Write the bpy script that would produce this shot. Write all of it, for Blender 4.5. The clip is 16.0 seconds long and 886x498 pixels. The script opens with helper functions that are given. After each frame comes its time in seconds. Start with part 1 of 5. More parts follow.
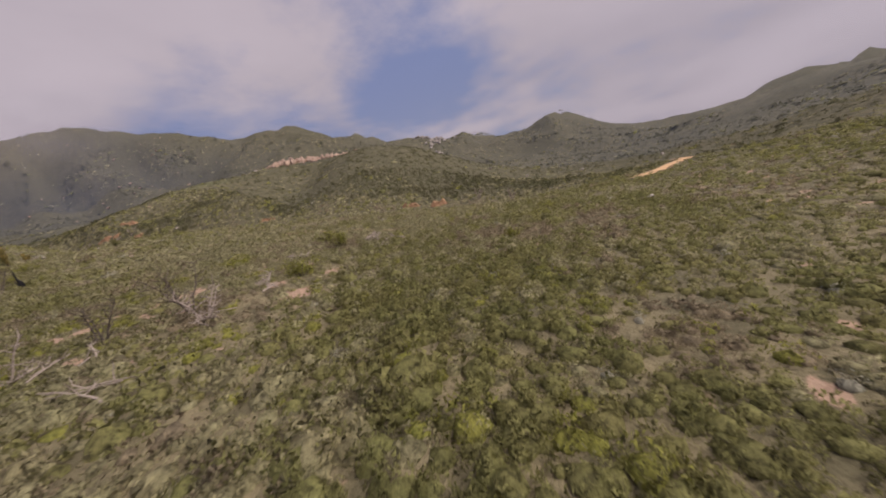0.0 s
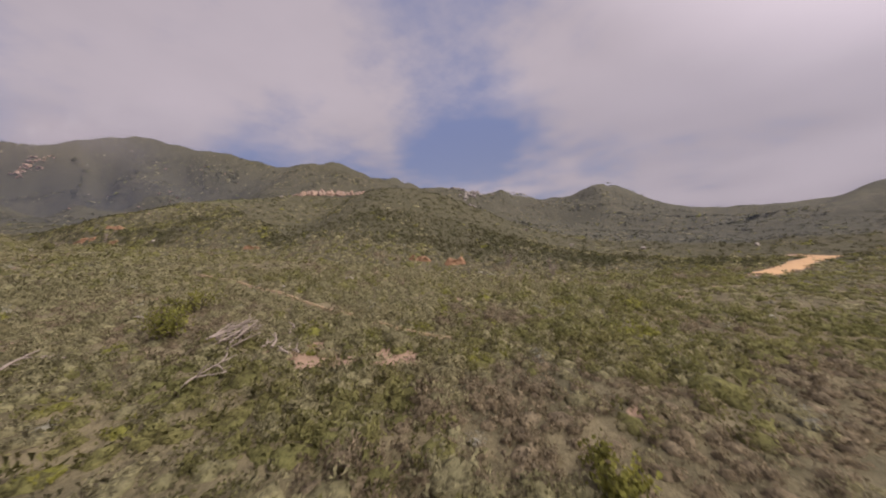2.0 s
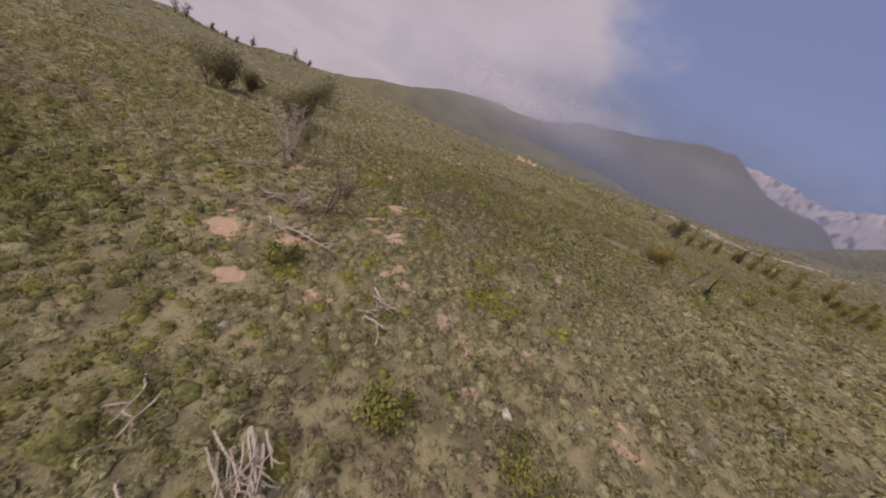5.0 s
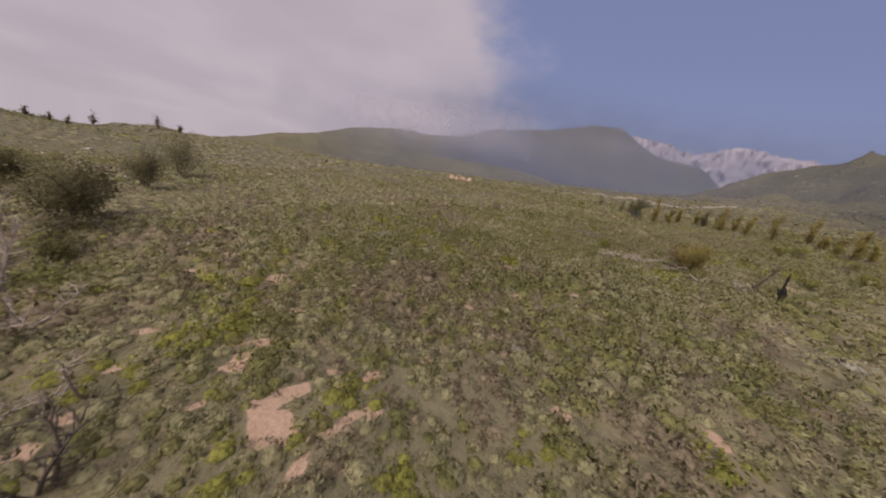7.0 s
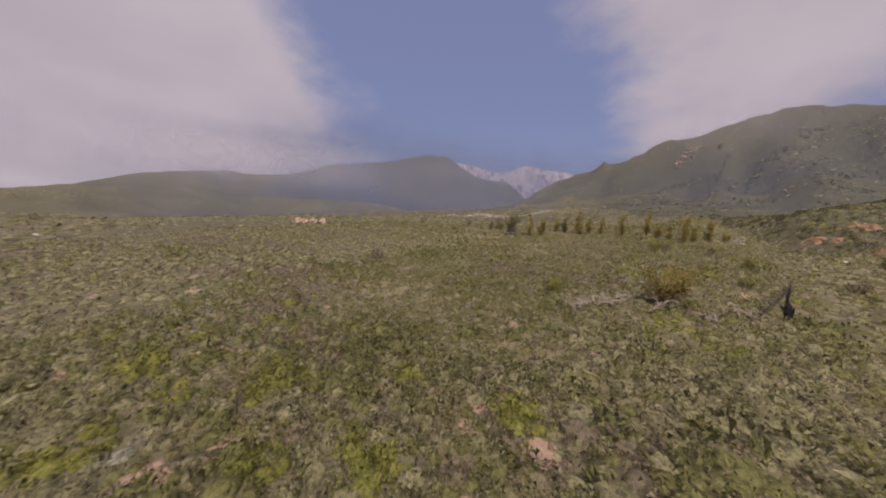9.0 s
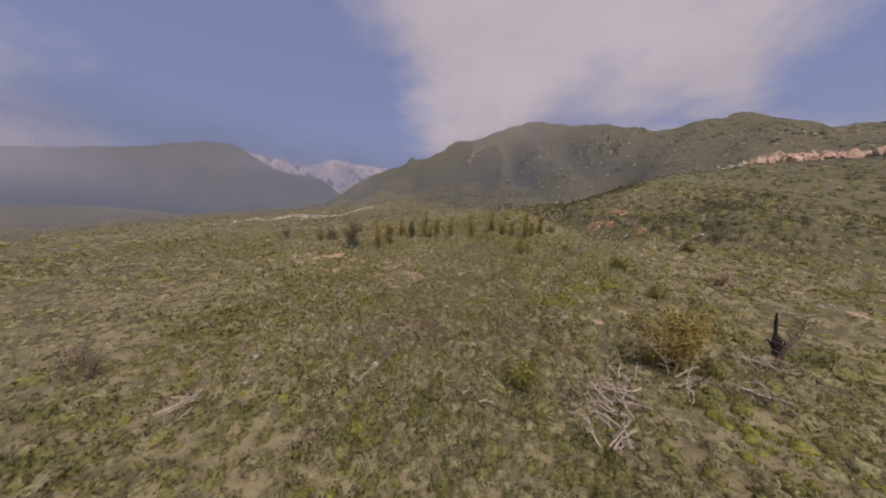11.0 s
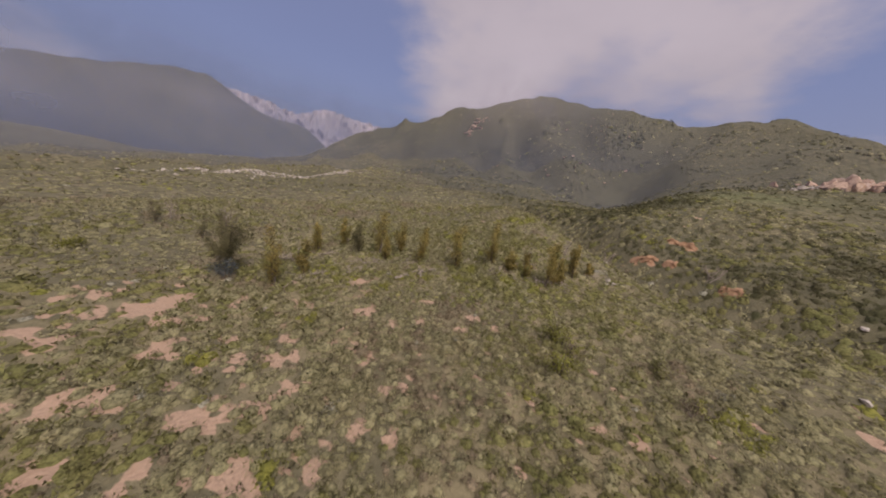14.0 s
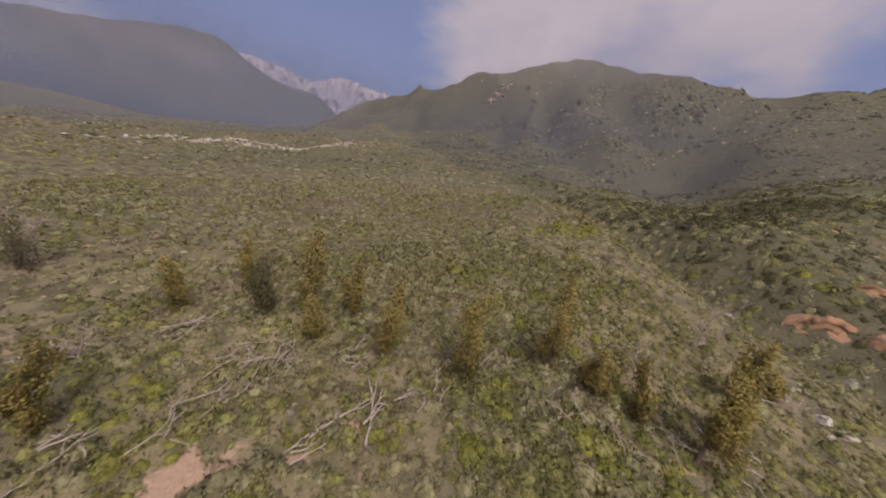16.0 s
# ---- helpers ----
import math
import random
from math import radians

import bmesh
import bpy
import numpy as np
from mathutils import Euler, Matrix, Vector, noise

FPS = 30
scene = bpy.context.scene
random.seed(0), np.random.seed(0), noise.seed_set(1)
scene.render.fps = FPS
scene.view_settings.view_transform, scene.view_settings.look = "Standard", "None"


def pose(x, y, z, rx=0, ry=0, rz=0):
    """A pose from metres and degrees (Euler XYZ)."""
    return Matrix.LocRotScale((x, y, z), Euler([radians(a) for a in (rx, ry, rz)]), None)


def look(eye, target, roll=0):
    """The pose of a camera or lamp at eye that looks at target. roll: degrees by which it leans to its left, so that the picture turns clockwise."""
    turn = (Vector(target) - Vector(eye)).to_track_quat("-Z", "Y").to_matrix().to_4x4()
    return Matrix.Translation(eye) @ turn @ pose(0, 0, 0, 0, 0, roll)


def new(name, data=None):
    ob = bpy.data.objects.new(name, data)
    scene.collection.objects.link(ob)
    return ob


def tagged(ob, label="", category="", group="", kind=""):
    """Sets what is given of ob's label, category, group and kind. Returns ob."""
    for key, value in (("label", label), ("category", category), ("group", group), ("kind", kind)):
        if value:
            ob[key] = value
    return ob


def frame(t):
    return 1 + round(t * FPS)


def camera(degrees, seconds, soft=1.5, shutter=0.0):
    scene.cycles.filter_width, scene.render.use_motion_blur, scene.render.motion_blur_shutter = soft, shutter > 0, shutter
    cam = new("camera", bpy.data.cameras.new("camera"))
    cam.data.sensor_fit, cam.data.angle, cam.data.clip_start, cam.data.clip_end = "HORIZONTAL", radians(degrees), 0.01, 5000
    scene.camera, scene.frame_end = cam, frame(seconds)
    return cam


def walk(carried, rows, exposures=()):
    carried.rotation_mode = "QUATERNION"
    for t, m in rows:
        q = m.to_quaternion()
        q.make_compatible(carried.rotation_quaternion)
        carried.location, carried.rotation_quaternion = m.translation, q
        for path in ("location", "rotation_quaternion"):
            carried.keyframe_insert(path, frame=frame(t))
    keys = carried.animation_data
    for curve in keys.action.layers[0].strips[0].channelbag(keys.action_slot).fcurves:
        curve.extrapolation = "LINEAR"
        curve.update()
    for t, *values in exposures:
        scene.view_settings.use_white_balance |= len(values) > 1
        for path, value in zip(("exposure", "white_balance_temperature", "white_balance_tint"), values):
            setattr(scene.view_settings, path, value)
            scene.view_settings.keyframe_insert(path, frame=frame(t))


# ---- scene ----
cam = camera(111.4, 16.0, soft=1.9, shutter=0.14)
PATH = [
    (0, (26.87, -36.07, -5.38), (34.174, -29.622, -7.645), -14.45),
    (0.5, (30.27, -33.32, -5.48), (37.830, -27.205, -7.826), -13.89),
    (1, (33.52, -31.13, -5.76), (41.182, -25.099, -7.989), -12.86),
    (1.5, (36.93, -29.25, -6.06), (44.684, -23.087, -7.455), -10.37),
    (2, (40.54, -27.71, -6.05), (47.644, -20.685, -6.493), -5.34),
    (2.5, (44.03, -25.40, -5.91), (49.112, -16.783, -5.747), 2.25),
    (3, (47.28, -23.31, -5.21), (48.308, -13.377, -4.734), 13.95),
    (3.5, (49.47, -20.53, -4.14), (43.790, -12.312, -4.489), 26.37),
    (3.7, (49.86, -19.44, -3.62), (42.949, -12.321, -4.881), 27.72),
    (4, (50.08, -17.88, -2.89), (42.227, -12.060, -5.012), 28.69),
    (4.4, (49.37, -16.08, -2.10), (40.818, -11.835, -5.070), 28.74),
    (4.8, (47.75, -14.61, -1.53), (38.891, -11.561, -5.027), 27.59),
    (5.2, (45.30, -13.60, -1.20), (36.320, -11.254, -4.922), 25.50),
    (5.5, (43.25, -13.10, -1.10), (34.214, -10.933, -4.801), 23.45),
    (5.8, (41.11, -12.81, -1.15), (32.044, -10.454, -4.644), 20.70),
    (6, (39.72, -12.62, -1.19), (30.597, -10.200, -4.511), 19.10),
    (6.5, (36.18, -12.25, -1.42), (27.109, -9.186, -4.300), 15.30),
    (7, (32.41, -11.87, -1.69), (23.566, -7.869, -4.089), 12.20),
    (7.5, (28.39, -11.11, -1.88), (19.904, -6.187, -3.805), 9.70),
    (8, (24.49, -10.07, -1.83), (16.511, -4.233, -3.363), 7.50),
    (8.5, (20.84, -8.54, -1.59), (13.503, -1.835, -2.632), 5.60),
    (9, (17.43, -6.48, -1.21), (10.955, 1.104, -2.012), 3.70),
    (9.2, (16.09, -5.63, -1.12), (10.100, 2.351, -1.789), 3.00),
    (9.6, (13.35, -3.80, -0.82), (8.357, 4.834, -1.497), 1.60),
    (10, (11.02, -1.70, -0.32), (7.142, 7.489, -0.997), 0.40),
    (10.4, (8.98, 0.70, 0.35), (6.258, 10.295, -0.385), -0.80),
    (10.8, (7.28, 3.50, 1.08), (5.606, 13.324, 0.261), -1.16),
    (11.1, (6.30, 5.65, 1.66), (5.256, 15.556, 0.762), -1.27),
    (11.5, (5.43, 8.71, 2.26), (4.902, 18.642, 1.267), -1.26),
    (12, (4.72, 12.59, 2.95), (4.559, 22.528, 1.840), -1.17),
    (12.5, (4.61, 16.81, 3.76), (4.555, 26.729, 2.501), -0.63),
    (13, (4.92, 21.20, 4.75), (4.778, 31.107, 3.381), 1.73),
    (13.5, (5.38, 25.68, 5.73), (4.971, 35.541, 4.120), 4.19),
    (14, (5.65, 30.48, 6.71), (4.928, 40.283, 4.892), 6.28),
    (14.5, (5.60, 35.93, 7.51), (4.643, 45.612, 5.210), 7.64),
    (15, (5.24, 41.14, 7.94), (4.152, 50.744, 5.352), 8.40),
    (15.5, (4.96, 46.24, 8.10), (3.809, 55.787, 5.371), 8.61),
    (16, (4.33, 51.06, 8.25), (3.275, 60.654, 5.624), 7.93),
]
walk(cam, [(t, look(eye, target, roll)) for t, eye, target, roll in PATH])

# ---- light ----
SUN_AZ, SUN_EL = 150.0, 54.0     # compass from +y towards +x, height above the horizon
sun_dir = Vector((math.sin(radians(SUN_AZ)) * math.cos(radians(SUN_EL)),
                  math.cos(radians(SUN_AZ)) * math.cos(radians(SUN_EL)), math.sin(radians(SUN_EL))))
lamp = bpy.data.lights.new("sun", "SUN")
lamp.energy, lamp.angle, lamp.color = 3.0, radians(20.0), (1.0, 0.93, 0.84)
sun = new("sun", lamp)
sun.matrix_world = look(sun_dir * 500, (0, 0, 0))


class Nodes:
    """A short way to write node trees."""

    def __init__(self, tree):
        self.tree = tree
        tree.nodes.clear()

    def add(self, kind, props=(), **links):
        n = self.tree.nodes.new(kind)
        for k, v in dict(props).items():
            setattr(n, k, v)
        for k, v in links.items():
            self.put(n, k, v)
        return n

    def put(self, n, key, v):
        s = n.inputs[int(key[1:])] if key[0] == "i" and key[1:].isdigit() else n.inputs[key.replace("_", " ")]
        if isinstance(v, bpy.types.NodeSocket):
            self.tree.links.new(v, s)
        elif isinstance(v, bpy.types.Node):
            self.tree.links.new(v.outputs[0], s)
        else:
            s.default_value = v

    def math(self, op, a, b=0.0, clamp=False):
        return self.add("ShaderNodeMath", dict(operation=op, use_clamp=clamp), i0=a, i1=b).outputs[0]

    def noise(self, vec, scale, detail=4.0, rough=0.55):
        n = self.add("ShaderNodeTexNoise", Scale=scale, Detail=detail, Roughness=rough)
        if vec is not None:
            self.put(n, "Vector", vec)
        return n.outputs["Fac"]

    def step(self, v, lo, hi, a=0.0, b=1.0):
        return self.add("ShaderNodeMapRange", dict(interpolation_type="SMOOTHSTEP"), i0=v, i1=lo, i2=hi, i3=a, i4=b).outputs[0]

    def mix(self, fac, a, b):
        n = self.add("ShaderNodeMix", dict(data_type="RGBA"))
        self.put(n, "i0", fac)
        self.put(n, "i6", a if not isinstance(a, tuple) else (*a[:3], 1))
        self.put(n, "i7", b if not isinstance(b, tuple) else (*b[:3], 1))
        return n.outputs[2]


world = bpy.data.worlds.new("sky")
world.use_nodes = True
scene.world = world
w = Nodes(world.node_tree)
sky = w.add("ShaderNodeTexSky", dict(sky_type="NISHITA", sun_disc=False, sun_elevation=radians(SUN_EL),
                                     sun_rotation=radians(SUN_AZ), air_density=1.0, dust_density=1.6, ozone_density=2.0))
ray_way = w.add("ShaderNodeTexCoord").outputs["Generated"]
split = w.add("ShaderNodeSeparateXYZ", i0=ray_way)
up = split.outputs[2]
# cloud layer: the way is spread over a flat deck, so that clouds draw together towards the horizon
deck = w.math("ADD", w.math("MAXIMUM", up, 0.0), 0.22)
flat = w.add("ShaderNodeCombineXYZ", i0=w.math("DIVIDE", split.outputs[0], deck), i1=w.math("DIVIDE", split.outputs[1], deck), i2=0.0)
puff = w.noise(flat, 0.9, 6.0, 0.5)
wisp = w.noise(flat, 3.2, 5.0, 0.6)


def lobe(az, el, size):
    """How near the way is to a direction: 1 in its middle, 0 at size degrees from it."""
    d = (math.sin(radians(az)) * math.cos(radians(el)), math.cos(radians(az)) * math.cos(radians(el)), math.sin(radians(el)))
    dot = w.add("ShaderNodeVectorMath", dict(operation="DOT_PRODUCT"), i0=ray_way, i1=d).outputs["Value"]
    return w.step(dot, math.cos(radians(size)), 1.0)


cover = w.math("ADD", w.math("MULTIPLY", w.math("SUBTRACT", puff, 0.5), 2.4), w.math("MULTIPLY", w.math("SUBTRACT", wisp, 0.5), 0.9))
CLOUDS = [(-116, 7, 58, 1.5), (-70, 6, 30, 0.6), (-50, 38, 44, -0.85), (-30, 14, 26, -0.35), (0, 32, 32, 0.48), (32, 24, 22, 0.30), (100, 28, 50, 0.62), (-74, 24, 12, 0.25), (-14, 42, 20, 0.5), (22, 25, 6, -0.35), (37, 20, 11, 0.25),
          (50, 20, 15, -0.42), (14, 15, 12, -0.25), (165, 45, 80, 0.30)]
for az, el, size, weight in CLOUDS:
    cover = w.math("ADD", cover, w.math("MULTIPLY", lobe(az, el, size), weight))
cover = w.step(cover, -0.32, 0.50)
haze = w.step(up, 0.36, -0.02)
cover = w.math("MAXIMUM", cover, w.math("MULTIPLY", haze, 0.22))
low = w.step(up, 0.0, -0.06)
cover = w.math("MAXIMUM", cover, low)
cloud_colour = w.mix(w.step(puff, 0.3, 0.7), (0.46, 0.395, 0.435), (0.55, 0.47, 0.515))
# thin cloud brightens round the veiled sun: out-of-view glow added as fill light
glow = w.math("ADD", w.math("MULTIPLY", lobe(SUN_AZ, SUN_EL, 62), 2.2), 1.0)
cloud_colour = w.add("ShaderNodeVectorMath", dict(operation="SCALE"), i0=cloud_colour, Scale=glow).outputs[0]
clear = w.add("ShaderNodeVectorMath", dict(operation="SCALE"), i0=sky, Scale=0.075).outputs[0]
tint = w.mix(0.65, clear, (0.255, 0.275, 0.49))
w.add("ShaderNodeOutputWorld", Surface=w.add("ShaderNodeBackground", Color=w.mix(w.math("MULTIPLY", cover, 0.93), tint, cloud_colour), Strength=1.0))

# ---- materials ----


def surface(name, colours, scales=(0.35, 6.0), rough=0.85, bump=0.0, bump_scale=20.0, island=0.0, spec=0.2, extra=None):
    """A rough natural surface: three colours mixed by noise at two real-world scales."""
    m = bpy.data.materials.new(name)
    m.use_nodes = True
    g = Nodes(m.node_tree)
    geo = g.add("ShaderNodeNewGeometry")
    pos = geo.outputs["Position"]
    big = g.step(g.noise(pos, scales[0], 3.0), 0.36, 0.64)
    fine = g.step(g.noise(pos, scales[1], 4.0), 0.35, 0.65)
    col = g.mix(fine, g.mix(big, colours[0], colours[1]), g.mix(big, colours[1], colours[2]))
    if island:
        tone = g.step(geo.outputs["Random Per Island"], 0.0, 1.0, 1 - island, 1 + island)
        col = g.add("ShaderNodeVectorMath", dict(operation="SCALE"), i0=col, Scale=tone).outputs[0]
    if extra:
        col = extra(g, pos, col)
    b = g.add("ShaderNodeBsdfPrincipled", Base_Color=col, Roughness=rough)
    g.put(b, "Specular IOR Level", spec)
    if bump:
        g.put(b, "Normal", g.add("ShaderNodeBump", Strength=bump, Distance=1.0 / bump_scale, Height=g.noise(pos, bump_scale, 5.0, 0.7)))
    g.add("ShaderNodeOutputMaterial", Surface=b)
    return m


def foliage(name, colours, scales=(0.3, 2.0), grain=22.0, island=0.18):
    """Small close leaves: patches of tone, fine leafy grain with twigs between painted dark as shade and tips painted
    as lit, strong relief.
    """
    m = bpy.data.materials.new(name)
    m.use_nodes = True
    g = Nodes(m.node_tree)
    geo = g.add("ShaderNodeNewGeometry")
    pos = geo.outputs["Position"]
    big = g.step(g.noise(pos, scales[0], 3.0), 0.36, 0.64)
    mid = g.step(g.noise(pos, scales[1], 3.0), 0.35, 0.65)
    col = g.mix(mid, g.mix(big, colours[0], colours[1]), g.mix(big, colours[1], colours[2]))
    tone = g.add("ShaderNodeMapRange", i0=geo.outputs["Random Per Island"], i1=0.0, i2=1.0, i3=1 - island, i4=1 + island).outputs[0]
    col = g.add("ShaderNodeVectorMath", dict(operation="SCALE"), i0=col, Scale=tone).outputs[0]
    # tufts of leaves: shade in the gaps and lit tips put into the colour
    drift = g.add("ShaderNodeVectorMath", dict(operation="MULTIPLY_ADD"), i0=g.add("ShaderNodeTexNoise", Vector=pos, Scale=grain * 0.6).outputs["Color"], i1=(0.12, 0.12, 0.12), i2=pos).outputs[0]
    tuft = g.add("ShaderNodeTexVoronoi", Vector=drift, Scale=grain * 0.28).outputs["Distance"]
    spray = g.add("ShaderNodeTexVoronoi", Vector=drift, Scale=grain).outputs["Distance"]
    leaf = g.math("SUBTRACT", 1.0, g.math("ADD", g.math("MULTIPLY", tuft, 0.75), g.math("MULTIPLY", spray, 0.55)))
    shaded_twig = g.add("ShaderNodeVectorMath", dict(operation="SCALE"), i0=g.mix(0.4, col, (0.07, 0.055, 0.038)), Scale=0.66).outputs[0]
    lit_tip = g.add("ShaderNodeVectorMath", dict(operation="SCALE"), i0=col, Scale=1.28).outputs[0]
    col = g.mix(g.step(leaf, 0.02, 0.34), shaded_twig, g.mix(g.step(leaf, 0.34, 0.66), col, lit_tip))
    b = g.add("ShaderNodeBsdfPrincipled", Base_Color=col, Roughness=0.85)
    g.put(b, "Specular IOR Level", 0.15)
    g.put(b, "Normal", g.add("ShaderNodeBump", Strength=0.6, Distance=0.08, Height=leaf))
    thin = g.add("ShaderNodeBsdfTranslucent", Color=col)
    g.add("ShaderNodeOutputMaterial", Surface=g.add("ShaderNodeMixShader", i0=0.42, i1=b, i2=thin))
    return m


def ground_cover(g, pos, soil):
    """Soil where the cover attribute is bare; leaf litter and low scrub elsewhere."""
    bare = g.add("ShaderNodeAttribute", dict(attribute_name="bare")).outputs["Fac"]
    red = g.add("ShaderNodeAttribute", dict(attribute_name="red")).outputs["Fac"]
    lush = g.add("ShaderNodeAttribute", dict(attribute_name="lush")).outputs["Fac"]
    dense = g.add("ShaderNodeAttribute", dict(attribute_name="dense")).outputs["Fac"]
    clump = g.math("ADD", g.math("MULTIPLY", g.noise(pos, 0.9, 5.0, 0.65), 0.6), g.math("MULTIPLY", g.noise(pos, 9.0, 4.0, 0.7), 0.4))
    broad = g.noise(pos, 0.045, 4.0, 0.6)
    near = g.add("ShaderNodeAttribute", dict(attribute_name="open_slope")).outputs["Fac"]
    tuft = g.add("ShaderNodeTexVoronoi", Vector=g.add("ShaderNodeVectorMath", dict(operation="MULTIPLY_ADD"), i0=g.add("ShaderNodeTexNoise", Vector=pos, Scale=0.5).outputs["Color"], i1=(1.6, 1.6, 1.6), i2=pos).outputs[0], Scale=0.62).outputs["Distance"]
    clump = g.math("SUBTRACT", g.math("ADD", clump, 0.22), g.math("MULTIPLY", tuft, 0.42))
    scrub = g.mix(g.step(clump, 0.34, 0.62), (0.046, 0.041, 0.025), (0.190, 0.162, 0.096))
    tract = g.step(g.noise(pos, 0.018, 5.0, 0.6), 0.38, 0.62)
    scrub = g.mix(g.math("MULTIPLY", tract, 0.45), scrub, (0.082, 0.072, 0.046))
    mottle = g.noise(pos, 0.16, 4.0, 0.65)
    scrub = g.mix(g.math("MULTIPLY", g.step(mottle, 0.4, 0.62), 0.45), scrub, (0.10, 0.092, 0.05))
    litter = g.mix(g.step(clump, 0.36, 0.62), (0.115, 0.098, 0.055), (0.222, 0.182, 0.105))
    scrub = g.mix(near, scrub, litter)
    scrub = g.mix(g.math("MULTIPLY", g.step(broad, 0.42, 0.62), 0.6), scrub, (0.105, 0.096, 0.060))
    scrub = g.mix(g.math("MULTIPLY", lush, 0.7), scrub, (0.135, 0.150, 0.055))
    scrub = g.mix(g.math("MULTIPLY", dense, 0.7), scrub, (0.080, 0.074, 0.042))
    edge = g.math("ADD", bare, g.math("MULTIPLY", g.math("SUBTRACT", g.noise(pos, 1.6, 5.0, 0.65), 0.5), 0.9))
    soil = g.mix(g.math("MULTIPLY", red, g.step(g.noise(pos, 0.8, 4.0), 0.3, 0.7, 0.4, 1.0)), soil, (0.40, 0.215, 0.115))
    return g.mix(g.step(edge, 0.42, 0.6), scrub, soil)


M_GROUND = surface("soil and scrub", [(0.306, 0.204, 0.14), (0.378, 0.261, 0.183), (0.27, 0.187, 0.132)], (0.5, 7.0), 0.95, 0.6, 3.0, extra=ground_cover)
M_TRAIL = surface("trodden dirt", [(0.33, 0.245, 0.145), (0.385, 0.288, 0.172), (0.295, 0.22, 0.13)], (0.6, 9.0), 0.95, 0.4, 14.0)
M_ROAD = surface("graded dirt", [(0.50, 0.31, 0.16), (0.55, 0.36, 0.20), (0.45, 0.28, 0.15)], (0.3, 5.0), 0.95, 0.3, 8.0)
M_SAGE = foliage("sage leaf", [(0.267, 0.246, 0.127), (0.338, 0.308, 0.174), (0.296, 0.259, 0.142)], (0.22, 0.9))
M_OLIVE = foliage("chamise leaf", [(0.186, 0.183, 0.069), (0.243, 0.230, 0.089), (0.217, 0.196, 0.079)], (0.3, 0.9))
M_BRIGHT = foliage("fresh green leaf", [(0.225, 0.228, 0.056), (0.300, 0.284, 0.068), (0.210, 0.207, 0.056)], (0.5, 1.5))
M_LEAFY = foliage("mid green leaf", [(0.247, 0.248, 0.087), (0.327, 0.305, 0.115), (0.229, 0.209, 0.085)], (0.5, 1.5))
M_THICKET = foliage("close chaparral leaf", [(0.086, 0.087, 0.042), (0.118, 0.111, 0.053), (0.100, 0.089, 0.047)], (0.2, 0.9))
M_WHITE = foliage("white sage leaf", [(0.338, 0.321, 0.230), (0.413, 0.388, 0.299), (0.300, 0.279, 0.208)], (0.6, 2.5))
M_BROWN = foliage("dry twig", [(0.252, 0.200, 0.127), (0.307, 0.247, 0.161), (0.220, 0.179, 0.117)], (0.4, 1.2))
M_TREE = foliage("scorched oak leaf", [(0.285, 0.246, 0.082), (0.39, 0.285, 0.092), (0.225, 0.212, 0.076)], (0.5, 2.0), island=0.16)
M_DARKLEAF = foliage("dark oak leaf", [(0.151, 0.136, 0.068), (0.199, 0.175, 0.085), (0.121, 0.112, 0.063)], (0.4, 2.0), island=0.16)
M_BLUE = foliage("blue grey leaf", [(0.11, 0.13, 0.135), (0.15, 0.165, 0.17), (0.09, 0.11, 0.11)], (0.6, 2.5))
M_BARK = surface("burnt bark", [(0.098, 0.075, 0.058), (0.156, 0.124, 0.098), (0.065, 0.055, 0.047)], (2.0, 14.0), 0.95, 0.5, 30.0)
M_DEAD = surface("bleached dead wood", [(0.285, 0.232, 0.190), (0.37, 0.308, 0.258), (0.205, 0.163, 0.135)], (1.5, 12.0), 0.9, 0.4, 40.0)
M_CHAR = surface("charred wood", [(0.010, 0.010, 0.010), (0.022, 0.020, 0.020), (0.014, 0.013, 0.013)], (2.0, 14.0), 0.9, 0.6, 25.0)
M_ROCK = surface("pale granite", [(0.377, 0.328, 0.279), (0.443, 0.394, 0.344), (0.295, 0.246, 0.205)], (0.8, 6.0), 0.9, 0.5, 12.0)
M_CLIFF = surface("weathered orange rock", [(0.40, 0.262, 0.180), (0.45, 0.345, 0.27), (0.36, 0.215, 0.135)], (0.12, 1.2), 0.92, 0.6, 3.0)
M_REDSOIL = surface("red bank soil", [(0.302, 0.167, 0.095), (0.331, 0.208, 0.123), (0.259, 0.15, 0.095)], (0.4, 3.0), 0.95, 0.5, 6.0)

